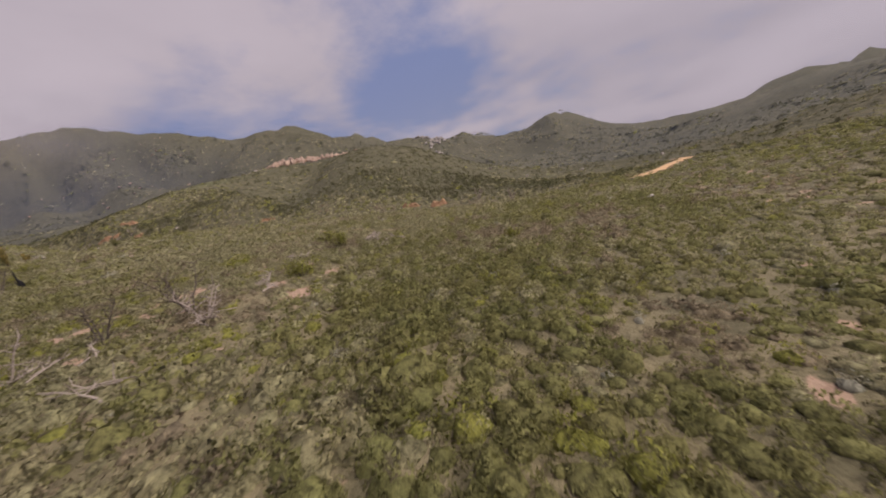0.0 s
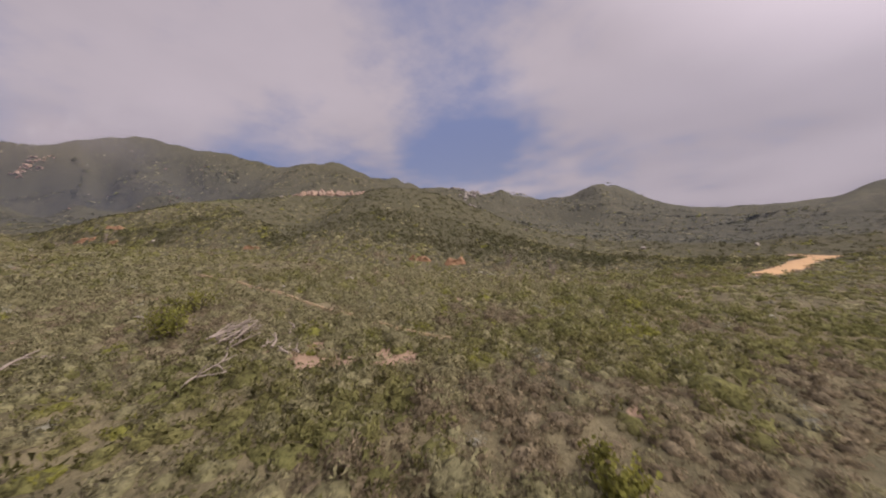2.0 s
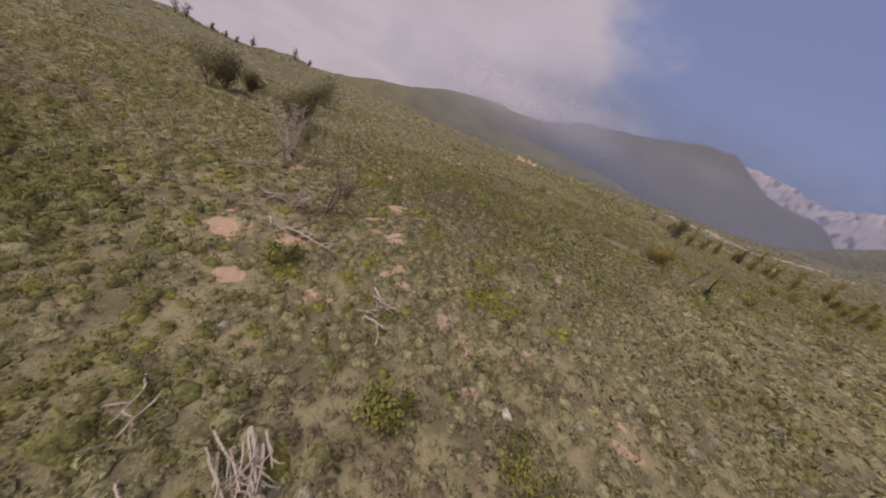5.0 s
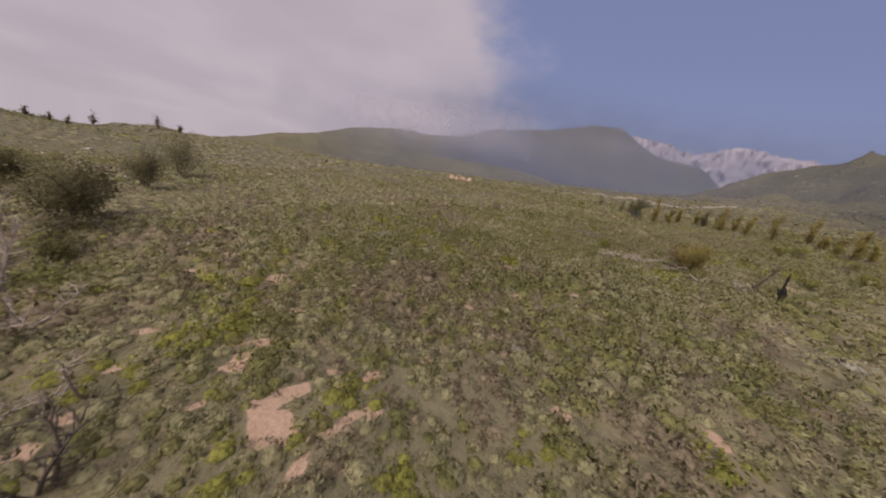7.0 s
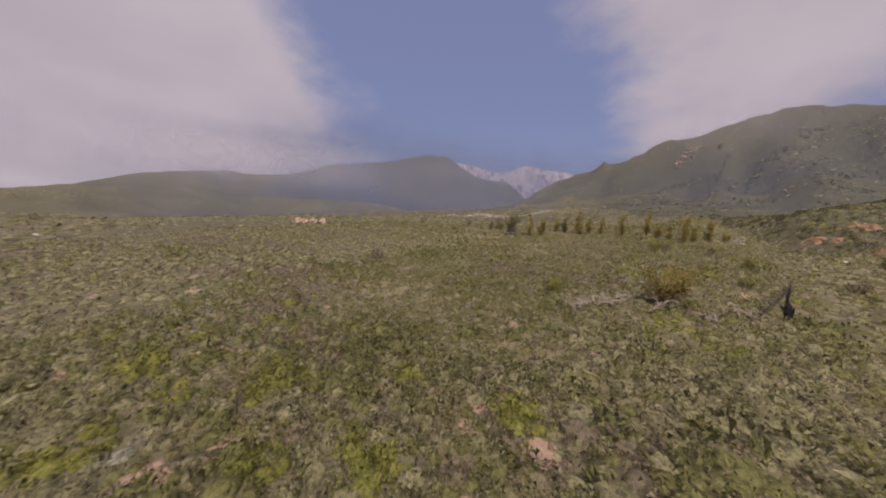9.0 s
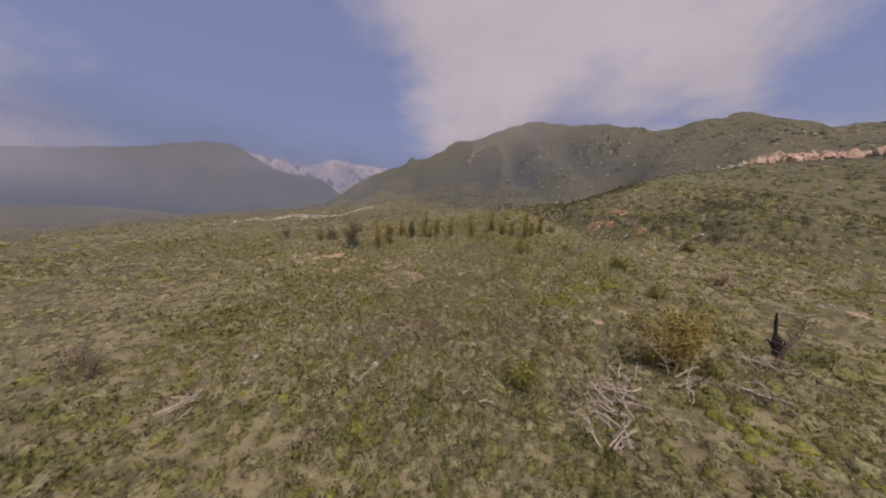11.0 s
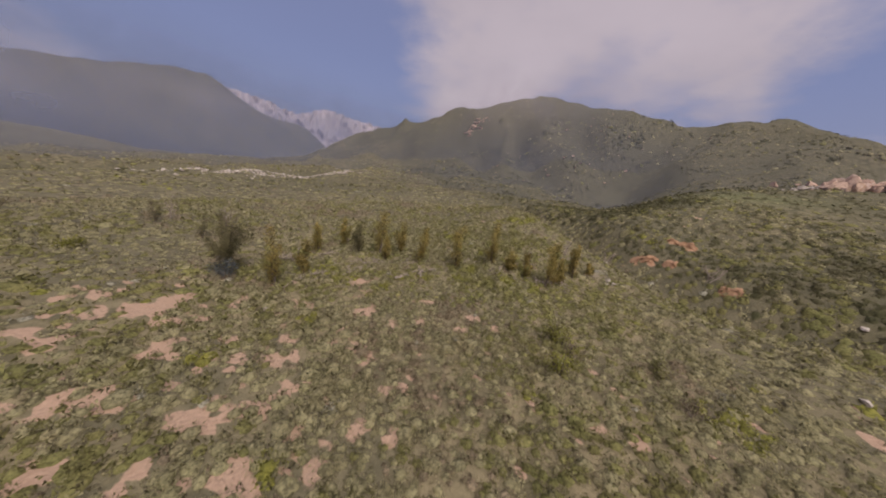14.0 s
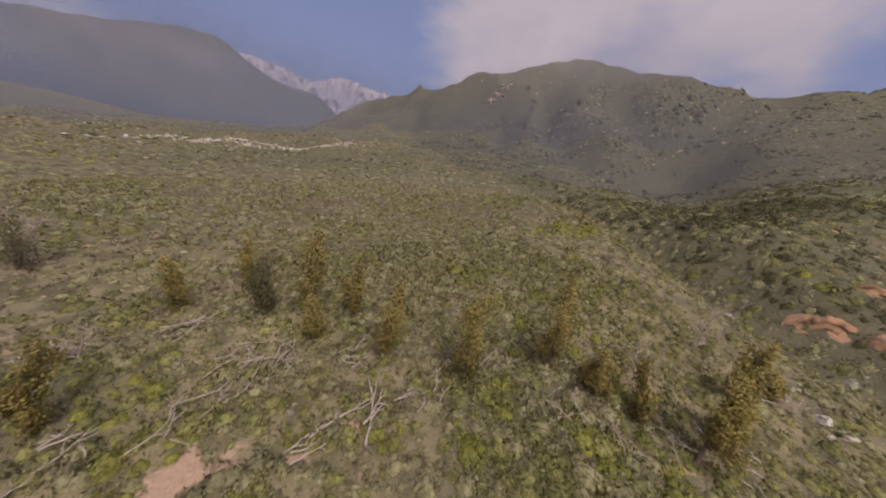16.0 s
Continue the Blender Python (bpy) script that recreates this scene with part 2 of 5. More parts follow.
# ---- land ----
HILLS = [   # x, y, rise, half widths, turn
    (170.2, 227.2, 27.55, 43.0, 69.9, 0.343),
    (32.3, 296.9, 57.04, 86.1, 35.1, -0.748),
    (-94.8, 347.2, 33.98, 65.9, 35.1, -0.658),
    (177.1, 83.1, 14.97, 38.5, 17.7, -0.197),
    (85.9, 71.8, 8.85, 128.9, 33.6, 0.997),
    (247.6, 29.8, 20.73, 26.4, 28.8, -0.471),
    (148.7, -112.8, 36.21, 143.0, 47.8, 0.183),
    (43.8, 93.6, 9.78, 40.1, 25.8, 0.905),
    (-525.7, 593.9, 145.20, 139.6, 60.0, 1.316),
    (-566.8, 314.7, 65.98, 77.1, 102.0, 0.206),
    (-697.3, 140.2, 67.00, 81.0, 359.6, 0.842),
    (-81.4, -36.2, 22.96, 66.9, 98.0, 0.611),
    (128.1, 121.7, -0.90, 31.8, 12.2, -0.610),
    (-443.7, 823.9, 70.00, 60.0, 77.9, 0.280),
    (-140.1, -112.6, 22.18, 92.0, 50.0, -0.846),
    (106.0, 47.0, 13.00, 23.0, 24.0, 0.600),
    (80.0, 64.0, -5.00, 26.0, 7.0, 0.930),
    (66.0, 14.0, -3.50, 26.0, 5.5, -1.010),
    (62.0, 150.0, -6.00, 45.0, 9.0, 1.050),
    (96.0, 196.0, -6.00, 34.0, 8.0, 0.690),
    (54.0, 172.0, -8.00, 20.0, 8.0, 0.760),
    (36.0, 212.0, -8.00, 30.0, 7.0, -1.300),
    (66.0, 212.0, -6.00, 26.0, 6.0, 1.900),
    (10.0, 228.0, -5.00, 28.0, 6.0, -1.250),
    (34.0, 65.5, -3.60, 11.0, 3.4, 2.100),
    (26.8, 84.0, -4.00, 11.0, 3.2, 1.830),
    (20.5, 106.0, -4.00, 13.0, 3.2, 1.850),
    (47.0, 52.0, -3.00, 11.0, 4.0, 2.392),
    (18.0, 101.0, 2.79, 9.0, 9.0, 0.000),
    (6.0, 98.0, -1.62, 12.0, 12.0, 0.000),
    (10.0, 80.0, 1.27, 10.0, 10.0, 0.000),
    (30.0, 72.0, 0.49, 6.0, 6.0, 0.000),
    (54.0, 56.0, 0.39, 9.0, 9.0, 0.000),
    (47.0, 71.0, -1.36, 8.0, 8.0, 0.000),
    (57.0, 101.0, 1.41, 13.0, 13.0, 0.000),
    (100.0, 114.0, 1.78, 18.0, 16.0, 0.000),
    (56.0, 36.0, 0.74, 9.0, 9.0, 0.000),
    (90.0, -33.0, 1.30, 16.0, 12.0, 0.000),
    (38.0, 78.0, -2.23, 6.0, 6.0, 0.000),
    (24.0, 62.0, -2.31, 8.0, 8.0, 0.000),
    (80.0, 12.0, -2.63, 10.0, 8.0, 0.000),
    (34.0, 85.0, 1.00, 7.0, 7.0, 0.000),
]


def value_noise(x, y, seed=0):
    """Smooth noise of -1 to 1 over the plan, one cell a metre."""
    def cell(i, j):
        n = (i.astype(np.int64) * 374761393 + j.astype(np.int64) * 668265263 + seed * 974634777) & 0xFFFFFFFF
        n = ((n ^ (n >> 13)) * 1274126177) & 0xFFFFFFFF
        return ((n ^ (n >> 16)) & 0xFFFFFF) / 8388607.5 - 1
    x, y = np.asarray(x, float), np.asarray(y, float)
    i, j = np.floor(x), np.floor(y)
    u, v = x - i, y - j
    u, v = u * u * u * (u * (u * 6 - 15) + 10), v * v * v * (v * (v * 6 - 15) + 10)
    return (cell(i, j) * (1 - u) + cell(i + 1, j) * u) * (1 - v) + (cell(i, j + 1) * (1 - u) + cell(i + 1, j + 1) * u) * v


def fractal(x, y, size, octaves=4, seed=0, rough=0.5):
    out, amp = 0.0, 1.0
    for k in range(octaves):
        out = out + amp * value_noise(x / size * 2 ** k + 17.3 * k, y / size * 2 ** k - 9.1 * k, seed + k)
        amp *= rough
    return out


def ground(x, y):
    """Height of the land."""
    x, y = np.asarray(x, float), np.asarray(y, float)
    near = np.exp(-((x - 10) ** 2 + (y - 20) ** 2) / 75 ** 2)
    a, b = x / 50, y / 50
    h = -21.93 + 8.58 * np.tanh(x / 150) + 62.2 * np.tanh(y / 300) + (-0.67 * a * a - 5.68 * a * b - 1.0 * b * b) * near
    for hx, hy, rise, wide, deep, turn in HILLS:
        c, s = math.cos(turn), math.sin(turn)
        u, v = (c * (x - hx) + s * (y - hy)) / wide, (c * (y - hy) - s * (x - hx)) / deep
        h = h + rise * np.exp(-0.5 * (u * u + v * v))
    far = np.hypot(x - 15, y - 20)
    drop = np.clip((far - 700) / 2300, 0, 1)
    h = h - 260 * drop * drop * (3 - 2 * drop)
    # gullies and knobs grow with the hills, small bumps everywhere
    amp = np.clip((far - 55) / 150, 0, 1)
    wx, wy = x + 9 * fractal(x, y, 40.0, 2, 41), y + 9 * fractal(x, y, 40.0, 2, 43)
    ridge = 1 - np.abs(fractal(wx, wy, 46.0, 4, 3, 0.45)) * 1.25
    tall = np.clip((far - 120) / 120, 0, 1)
    big = np.clip((far - 300) / 300, 0, 1)
    h = h + amp * (1 - 0.85 * big) * (2.2 * (1 + 2.0 * tall) * (ridge - 0.55) + 0.5 * fractal(x, y, 9.0, 3, 11))
    big = np.clip((far - 300) / 400, 0, 1)
    h = h + big * 11 * (0.45 - np.abs(fractal(x, y, 170.0, 3, 21, 0.4)))
    return h + 0.10 * fractal(x, y, 3.5, 3, 5) + 0.10 * fractal(x, y, 14.0, 2, 8)


WAY = [(25, -38), (34, -31), (44, -25), (49, -20), (47, -14), (40, -12), (28, -11), (17, -7), (9, 0), (5, 10), (5, 30), (5, 52), (3, 62)]


def way_distance(x, y):
    """Distance in plan from the middle of the open slope."""
    best = np.full(np.shape(x), 1e9)
    for (ax, ay), (bx, by) in zip(WAY, WAY[1:]):
        dx, dy = bx - ax, by - ay
        t = np.clip(((x - ax) * dx + (y - ay) * dy) / (dx * dx + dy * dy), 0, 1)
        best = np.minimum(best, np.hypot(x - ax - t * dx, y - ay - t * dy))
    return best


TRAIL = [(49.5, -19.0), (48.5, -16.5), (47.7, -13.3), (47.1, -10.0), (46.8, -7.0), (45.9, -1.5), (45.2, 2.5), (44.2, 6.2)]
ROAD = [(85.0, -29.0), (88.5, -30.2), (92.0, -31.3), (97.4, -32.9), (101.0, -34.7), (103.4, -36.0), (106.9, -35.1), (108.8, -33.2)]
# open patches of soil: x, y, radius
BARE_SLOPE = [(34.0, -19.1, .9), (36.4, -17.9, 1.0), (36.8, -15.0, .8), (33.6, -11.8, .7), (36.6, -9.7, .8), (34.4, -9.0, .6), (35.6, -6.7, .6), (29.2, -15.3, .6),
              (27.1, -11.8, .8), (25.3, -14.5, .6), (20.4, -4.4, .6), (27.2, -4.5, .7), (29.1, -.2, .6), (44.4, -17.5, 2.3), (44.2, -16.5, 1.3), (44.8, -18.4, 1.9), (46.3, -19.0, 2.2), (44.7, -16.4, 1.2), (43.6, -15.6, .7), (44.5, -14.1, .7),
              (45.8, -10.4, .5), (47.0, -19.1, .9), (45.4, -16.2, .5), (39.7, -8.9, .6)]
BARE_START = [(27.0, -29.1, .6), (30.7, -30.2, .5), (33.4, -32.0, .4), (33.1, -36.1, .6), (34.2, -37.7, .8), (37.5, -38.8, .7), (33.5, -38.1, .5), (28.2, -30.8, .5),
              (33.4, -28.6, .4), (48.8, -25.7, .7), (44.4, -21.4, .6), (40.5, -21.6, .5), (44.2, -28.5, .7), (42.8, -28.2, .5), (57.1, -14.0, .8)]
BARE_TOP = [(-8.2, 29.7, 1.0), (-12.7, 30.7, .9), (-13.9, 28.9, .8), (-3.1, 35.6, .6), (6.1, 29.0, .7), (17.2, 28.0, 1.0), (20.4, 27.9, 1.3), (20.1, 28.9, 1.1), (14.7, 26.3, 1.0),
            (-16.2, 48.1, .7), (-12.6, 46.4, .6), (-14.8, 50.5, .6), (-2.7, 56.0, .8), (-1.0, 51.1, .6), (-4.4, 47.2, .7), (-.3, 43.7, .6), (4.0, 45.2, .5), (17.3, 48.7, .9)]
BARE_MID = [(7.5, -4.0, 1.5), (7.4, -5.9, 1.3), (8.1, -5.2, 1.2), (10.7, 1.8, 1.0), (12.5, 1.4, 1.2), (-1.4, -7.6, 1.3), (14.6, 1.6, 1.2), (14.1, 9.3, 0.9), (9.6, 9.9, 1.1), (33.3, -12.0, 1.2), (34.5, -9.3, 1.0), (31.7, -12.6, 0.9),
            (33.7, -8.0, 1.0), (35.5, -7.1, 1.1), (33.0, -19.3, 2.0), (33.6, -19.9, 1.8), (33.4, -16.9, 1.2), (-1.5, 51.4, 1.2), (-3.5, 38.6, 1.3), (-0.2, 43.4, 1.2), (0.9, 39.8, 1.3), (2.4, 44.5, 1.0), (1.8, 42.0, 1.1), (3.7, 41.7, 1.2)]
BARE_RISE = [(-3.5, 42.2, 1.2), (-5.1, 42.2, 1.1), (-15.0, 50.2, 2.0), (-15.5, 47.6, 1.3), (-10.1, 41.1, 1.9), (-8.3, 38.2, 1.5), (-4.6, 47.5, 1.3), (0.1, 48.8, 1.1), (13.3, 44.1, 1.1), (17.9, 49.0, 1.0), (-2.8, 57.9, 1.6), (-4.2, 57.1, 1.5), (-6.5, 45.0, 1.2), (-11.5, 44.0, 1.4)]
BARE_BELOW = [(-2.1, 55.3, 1.6), (-2.9, 55.9, 1.4), (-1.2, 53.0, 1.9), (-1.5, 52.6, 1.7), (3.0, 55.2, 1.4), (1.8, 54.6, 1.2), (-6.3, 52.3, 1.8), (-6.1, 51.6, 1.6), (0.4, 55.2, 1.1), (-6.9, 56.1, 1.1), (-1.0, 52.3, 1.3), (1.2, 50.8, 1.5), (3.0, 51.9, 1.3), (7.0, 53.1, 1.2), (5.9, 51.2, 1.3), (8.7, 51.9, 1.3), (-3.4, 54.7, 1.2), (-2.0, 49.1, 1.3)]
BARE_GROVE = [(15.0, 46.7, .8), (7.2, 46.5, .5), (-.9, 48.2, .5), (2.8, 49.1, .5), (-9.2, 50.6, .8), (-4.1, 57.9, 1.0), (.7, 60.2, .9), (-.4, 58.6, 1.0), (4.0, 60.5, .7), (7.3, 61.6, .6), (13.9, 61.6, .8)]
RED_BANKS = [(31.5, 77.4, 1.26), (32.8, 76.3, 1.12), (36.9, 78.7, 1.54), (38.4, 77.0, 1.4), (37.0, 67.3, 0.98), (40.7, 68.7, 0.7), (34.0, 74.5, 1.12), (56.0, 42.9, 1.05), (57.2, 41.9, 0.77), (76.0, 13.8, 1.05), (77.4, 12.6, 0.84), (80.6, 9.8, 1.26), (82.0, 8.8, 0.84), (111.0, -42.3, 2.1), (51.6, 56.4, 0.63)]
CLIFF_SOIL = [(101, 115, 3.0), (105, 117, 2.6), (112, 115, 3.2), (117, 117, 2.4), (126, 113, 3.4), (132, 116, 3.0), (122, 118, 2.0), (91, 118, 1.6), (0, 268, 3)]


def polyline_distance(points, x, y):
    best = np.full(np.shape(x), 1e9)
    for (ax, ay), (bx, by) in zip(points, points[1:]):
        dx, dy = bx - ax, by - ay
        t = np.clip(((x - ax) * dx + (y - ay) * dy) / (dx * dx + dy * dy), 0, 1)
        best = np.minimum(best, np.hypot(x - ax - t * dx, y - ay - t * dy))
    return best


def bareness(x, y):
    """1 on open soil, 0 under closed scrub; and how red the soil is."""
    near = np.clip(1.6 - way_distance(x, y) / 40, 0, 1)
    thin = 1.25 * np.exp(-(((x + 4) / 14) ** 2 + ((y - 43) / 12) ** 2)) + 0.5 * np.exp(-(((x - 30) / 12) ** 2 + ((y + 10) / 12) ** 2)) + 0.4 * np.exp(-(((x - 22) / 9) ** 2 + ((y - 40) / 9) ** 2))
    open_ = np.clip(fractal(x * 1.5, y * 0.9, 1.0, 2, 31) * 0.85 + 0.35 * fractal(x, y, 15.0, 2, 37) + 0.52 * thin - 0.84, 0, 1) * 3.2 * near
    red = np.zeros(np.shape(x))
    rag = 0.38 * fractal(x, y, 0.9, 2, 39)
    for px, py, r in BARE_SLOPE + BARE_START + BARE_MID + BARE_TOP + BARE_RISE + BARE_BELOW + BARE_GROVE:
        open_ = np.maximum(open_, 1.1 - 0.75 * np.hypot(x - px, y - py) / (0.52 * r) + rag)
    for px, py, r in RED_BANKS:
        d = 1.05 - 0.75 * np.hypot(x - px, y - py) / (0.6 * r) + 0.6 * fractal(x, y, 1.4, 2, 35)
        open_ = np.maximum(open_, d)
        red = np.maximum(red, np.clip(d * 2, 0, 1))
    for px, py, r in CLIFF_SOIL:
        d = 1.1 - 0.75 * np.hypot(x - px, y - py) / r + 0.25 * fractal(x, y, 5.0, 2, 33)
        open_ = np.maximum(open_, d)
        red = np.maximum(red, 0.35 * np.clip(d * 2, 0, 1))
    open_ = np.maximum(open_, 1.0 - polyline_distance(TRAIL, x, y) / 0.28)
    open_ = np.maximum(open_, 1.1 - polyline_distance(ROAD, x, y) / 2.0)
    return np.clip(open_, 0, 1), red


GULLY = [(112, -90), (90, -24), (79, 8), (59, 32), (47, 50), (36, 62), (29, 76), (24, 95), (18, 113), (0, 150)]


def beyond_gully(x, y):
    """Distance past the gully that bounds the open slope; below 0 on this side."""
    best, side = np.full(np.shape(x), 1e9), np.zeros(np.shape(x))
    for (ax, ay), (bx, by) in zip(GULLY, GULLY[1:]):
        dx, dy = bx - ax, by - ay
        t = np.clip(((x - ax) * dx + (y - ay) * dy) / (dx * dx + dy * dy), 0, 1)
        d = np.hypot(x - ax - t * dx, y - ay - t * dy)
        side = np.where(d < best, np.sign(dy * (x - ax) - dx * (y - ay)), side)
        best = np.minimum(best, d)
    return best * side


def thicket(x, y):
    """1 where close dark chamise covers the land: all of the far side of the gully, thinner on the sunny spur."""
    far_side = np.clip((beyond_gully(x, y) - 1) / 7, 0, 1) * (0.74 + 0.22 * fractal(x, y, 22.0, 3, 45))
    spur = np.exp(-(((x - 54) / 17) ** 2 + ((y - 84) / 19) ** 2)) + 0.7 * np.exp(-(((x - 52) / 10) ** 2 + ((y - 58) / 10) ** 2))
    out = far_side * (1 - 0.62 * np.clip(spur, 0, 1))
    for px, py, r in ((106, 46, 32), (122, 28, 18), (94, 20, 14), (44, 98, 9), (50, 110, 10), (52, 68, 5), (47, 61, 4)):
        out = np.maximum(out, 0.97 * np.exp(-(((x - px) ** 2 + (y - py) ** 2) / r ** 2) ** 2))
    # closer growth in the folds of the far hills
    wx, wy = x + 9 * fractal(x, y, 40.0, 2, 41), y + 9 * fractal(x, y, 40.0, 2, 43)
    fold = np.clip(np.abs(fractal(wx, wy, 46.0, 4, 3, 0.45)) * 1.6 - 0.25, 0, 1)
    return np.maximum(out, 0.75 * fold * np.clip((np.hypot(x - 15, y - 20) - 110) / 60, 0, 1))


def mesh_from(name, verts, faces, material, smooth=False):
    """A mesh from arrays; faces all have the same number of corners."""
    verts, faces = np.asarray(verts, np.float32), np.asarray(faces, np.int32)
    me = bpy.data.meshes.new(name)
    n, k = faces.shape
    me.vertices.add(len(verts))
    me.vertices.foreach_set("co", verts.ravel())
    me.loops.add(n * k)
    me.loops.foreach_set("vertex_index", faces.ravel())
    me.polygons.add(n)
    me.polygons.foreach_set("loop_start", np.arange(0, n * k, k, dtype=np.int32))
    me.polygons.foreach_set("use_smooth", np.full(n, smooth))
    me.materials.append(material)
    me.update(calc_edges=True)
    return me


def build_ground():
    spokes = 600
    rings = [0.5 * (k + 1) for k in range(104)]
    while rings[-1] < 4600:
        rings.append(rings[-1] + 0.9 if rings[-1] < 120 else rings[-1] * 1.034)
    r, a = np.meshgrid(np.array(rings), np.arange(spokes) * 2 * math.pi / spokes, indexing="ij")
    x, y = 22 + r * np.cos(a), 4 + r * np.sin(a)
    v = np.stack([x, y, ground(x, y)], -1).reshape(-1, 3)
    i, j = np.meshgrid(np.arange(len(rings) - 1), np.arange(spokes), indexing="ij")
    k = (j + 1) % spokes
    f = np.stack([i * spokes + j, (i + 1) * spokes + j, (i + 1) * spokes + k, i * spokes + k], -1).reshape(-1, 4)
    middle = len(v)
    v = np.vstack([v, [[22, 4, float(ground(22, 4))]]])
    s = np.arange(0, spokes, 2)
    f = np.vstack([f, np.stack([np.full(len(s), middle), s, s + 1, (s + 2) % spokes], -1)])
    me = mesh_from("ground", v, f, M_GROUND, True)
    open_, red = bareness(v[:, 0], v[:, 1])
    lush = np.exp(-((v[:, 0] - 60) ** 2 / 16 ** 2 + (v[:, 1] - 97) ** 2 / 7 ** 2))
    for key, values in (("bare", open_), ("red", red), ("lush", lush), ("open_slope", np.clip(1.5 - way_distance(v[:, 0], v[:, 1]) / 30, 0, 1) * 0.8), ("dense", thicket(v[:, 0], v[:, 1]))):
        me.attributes.new(key, "FLOAT", "POINT").data.foreach_set("value", values.astype(np.float32))
    return tagged(new("ground", me), "sloping sandy hillside with leaf litter and open soil", "ground", kind="structure")


build_ground()


def strip(name, points, width, material, label, lift=0.05):
    """A worn way laid over the land, with ragged sides."""
    rng = np.random.default_rng(5)
    pts = np.array(points, float)
    seg = np.r_[0, np.cumsum(np.hypot(*np.diff(pts, axis=0).T))]
    s = np.arange(0, seg[-1], 0.3)
    # rounded line through the points
    x, y = np.interp(s, seg, pts[:, 0]), np.interp(s, seg, pts[:, 1])
    for _ in range(6):
        x[1:-1], y[1:-1] = (x[:-2] + x[2:] + 2 * x[1:-1]) / 4, (y[:-2] + y[2:] + 2 * y[1:-1]) / 4
    x, y = x + 0.15 * width * fractal(s, s * 0 + 3, 2.0, 2), y + 0.15 * width * fractal(s, s * 0 + 8, 2.0, 2)
    dx, dy = np.gradient(x), np.gradient(y)
    n = np.hypot(dx, dy)
    nx, ny = -dy / n, dx / n
    cols = 6
    v = []
    for c in range(cols + 1):
        o = (c / cols - 0.5) * width * (1 + 0.15 * fractal(s, s * 0 + 20 * (c > cols / 2), 1.1, 3))
        px, py = x + nx * o, y + ny * o
        edge = abs(c / cols - 0.5) * 2
        v.append(np.stack([px, py, ground(px, py) + lift * (1 - edge ** 4) - 0.02], -1))
    m = len(s)
    v = np.concatenate(v)
    c, i = np.meshgrid(np.arange(cols), np.arange(m - 1), indexing="ij")
    f = np.stack([c * m + i, c * m + i + 1, (c + 1) * m + i + 1, (c + 1) * m + i], -1).reshape(-1, 4)
    return tagged(new(name, mesh_from(name, v, f, material, True)), label, name, kind="structure")


strip("trail", TRAIL, 0.18, M_TRAIL, "narrow trodden dirt footpath through the scrub", 0.11)
strip("road", ROAD, 2.3, M_ROAD, "short graded orange dirt road across the slope", 0.15)

# ---- scrub ----


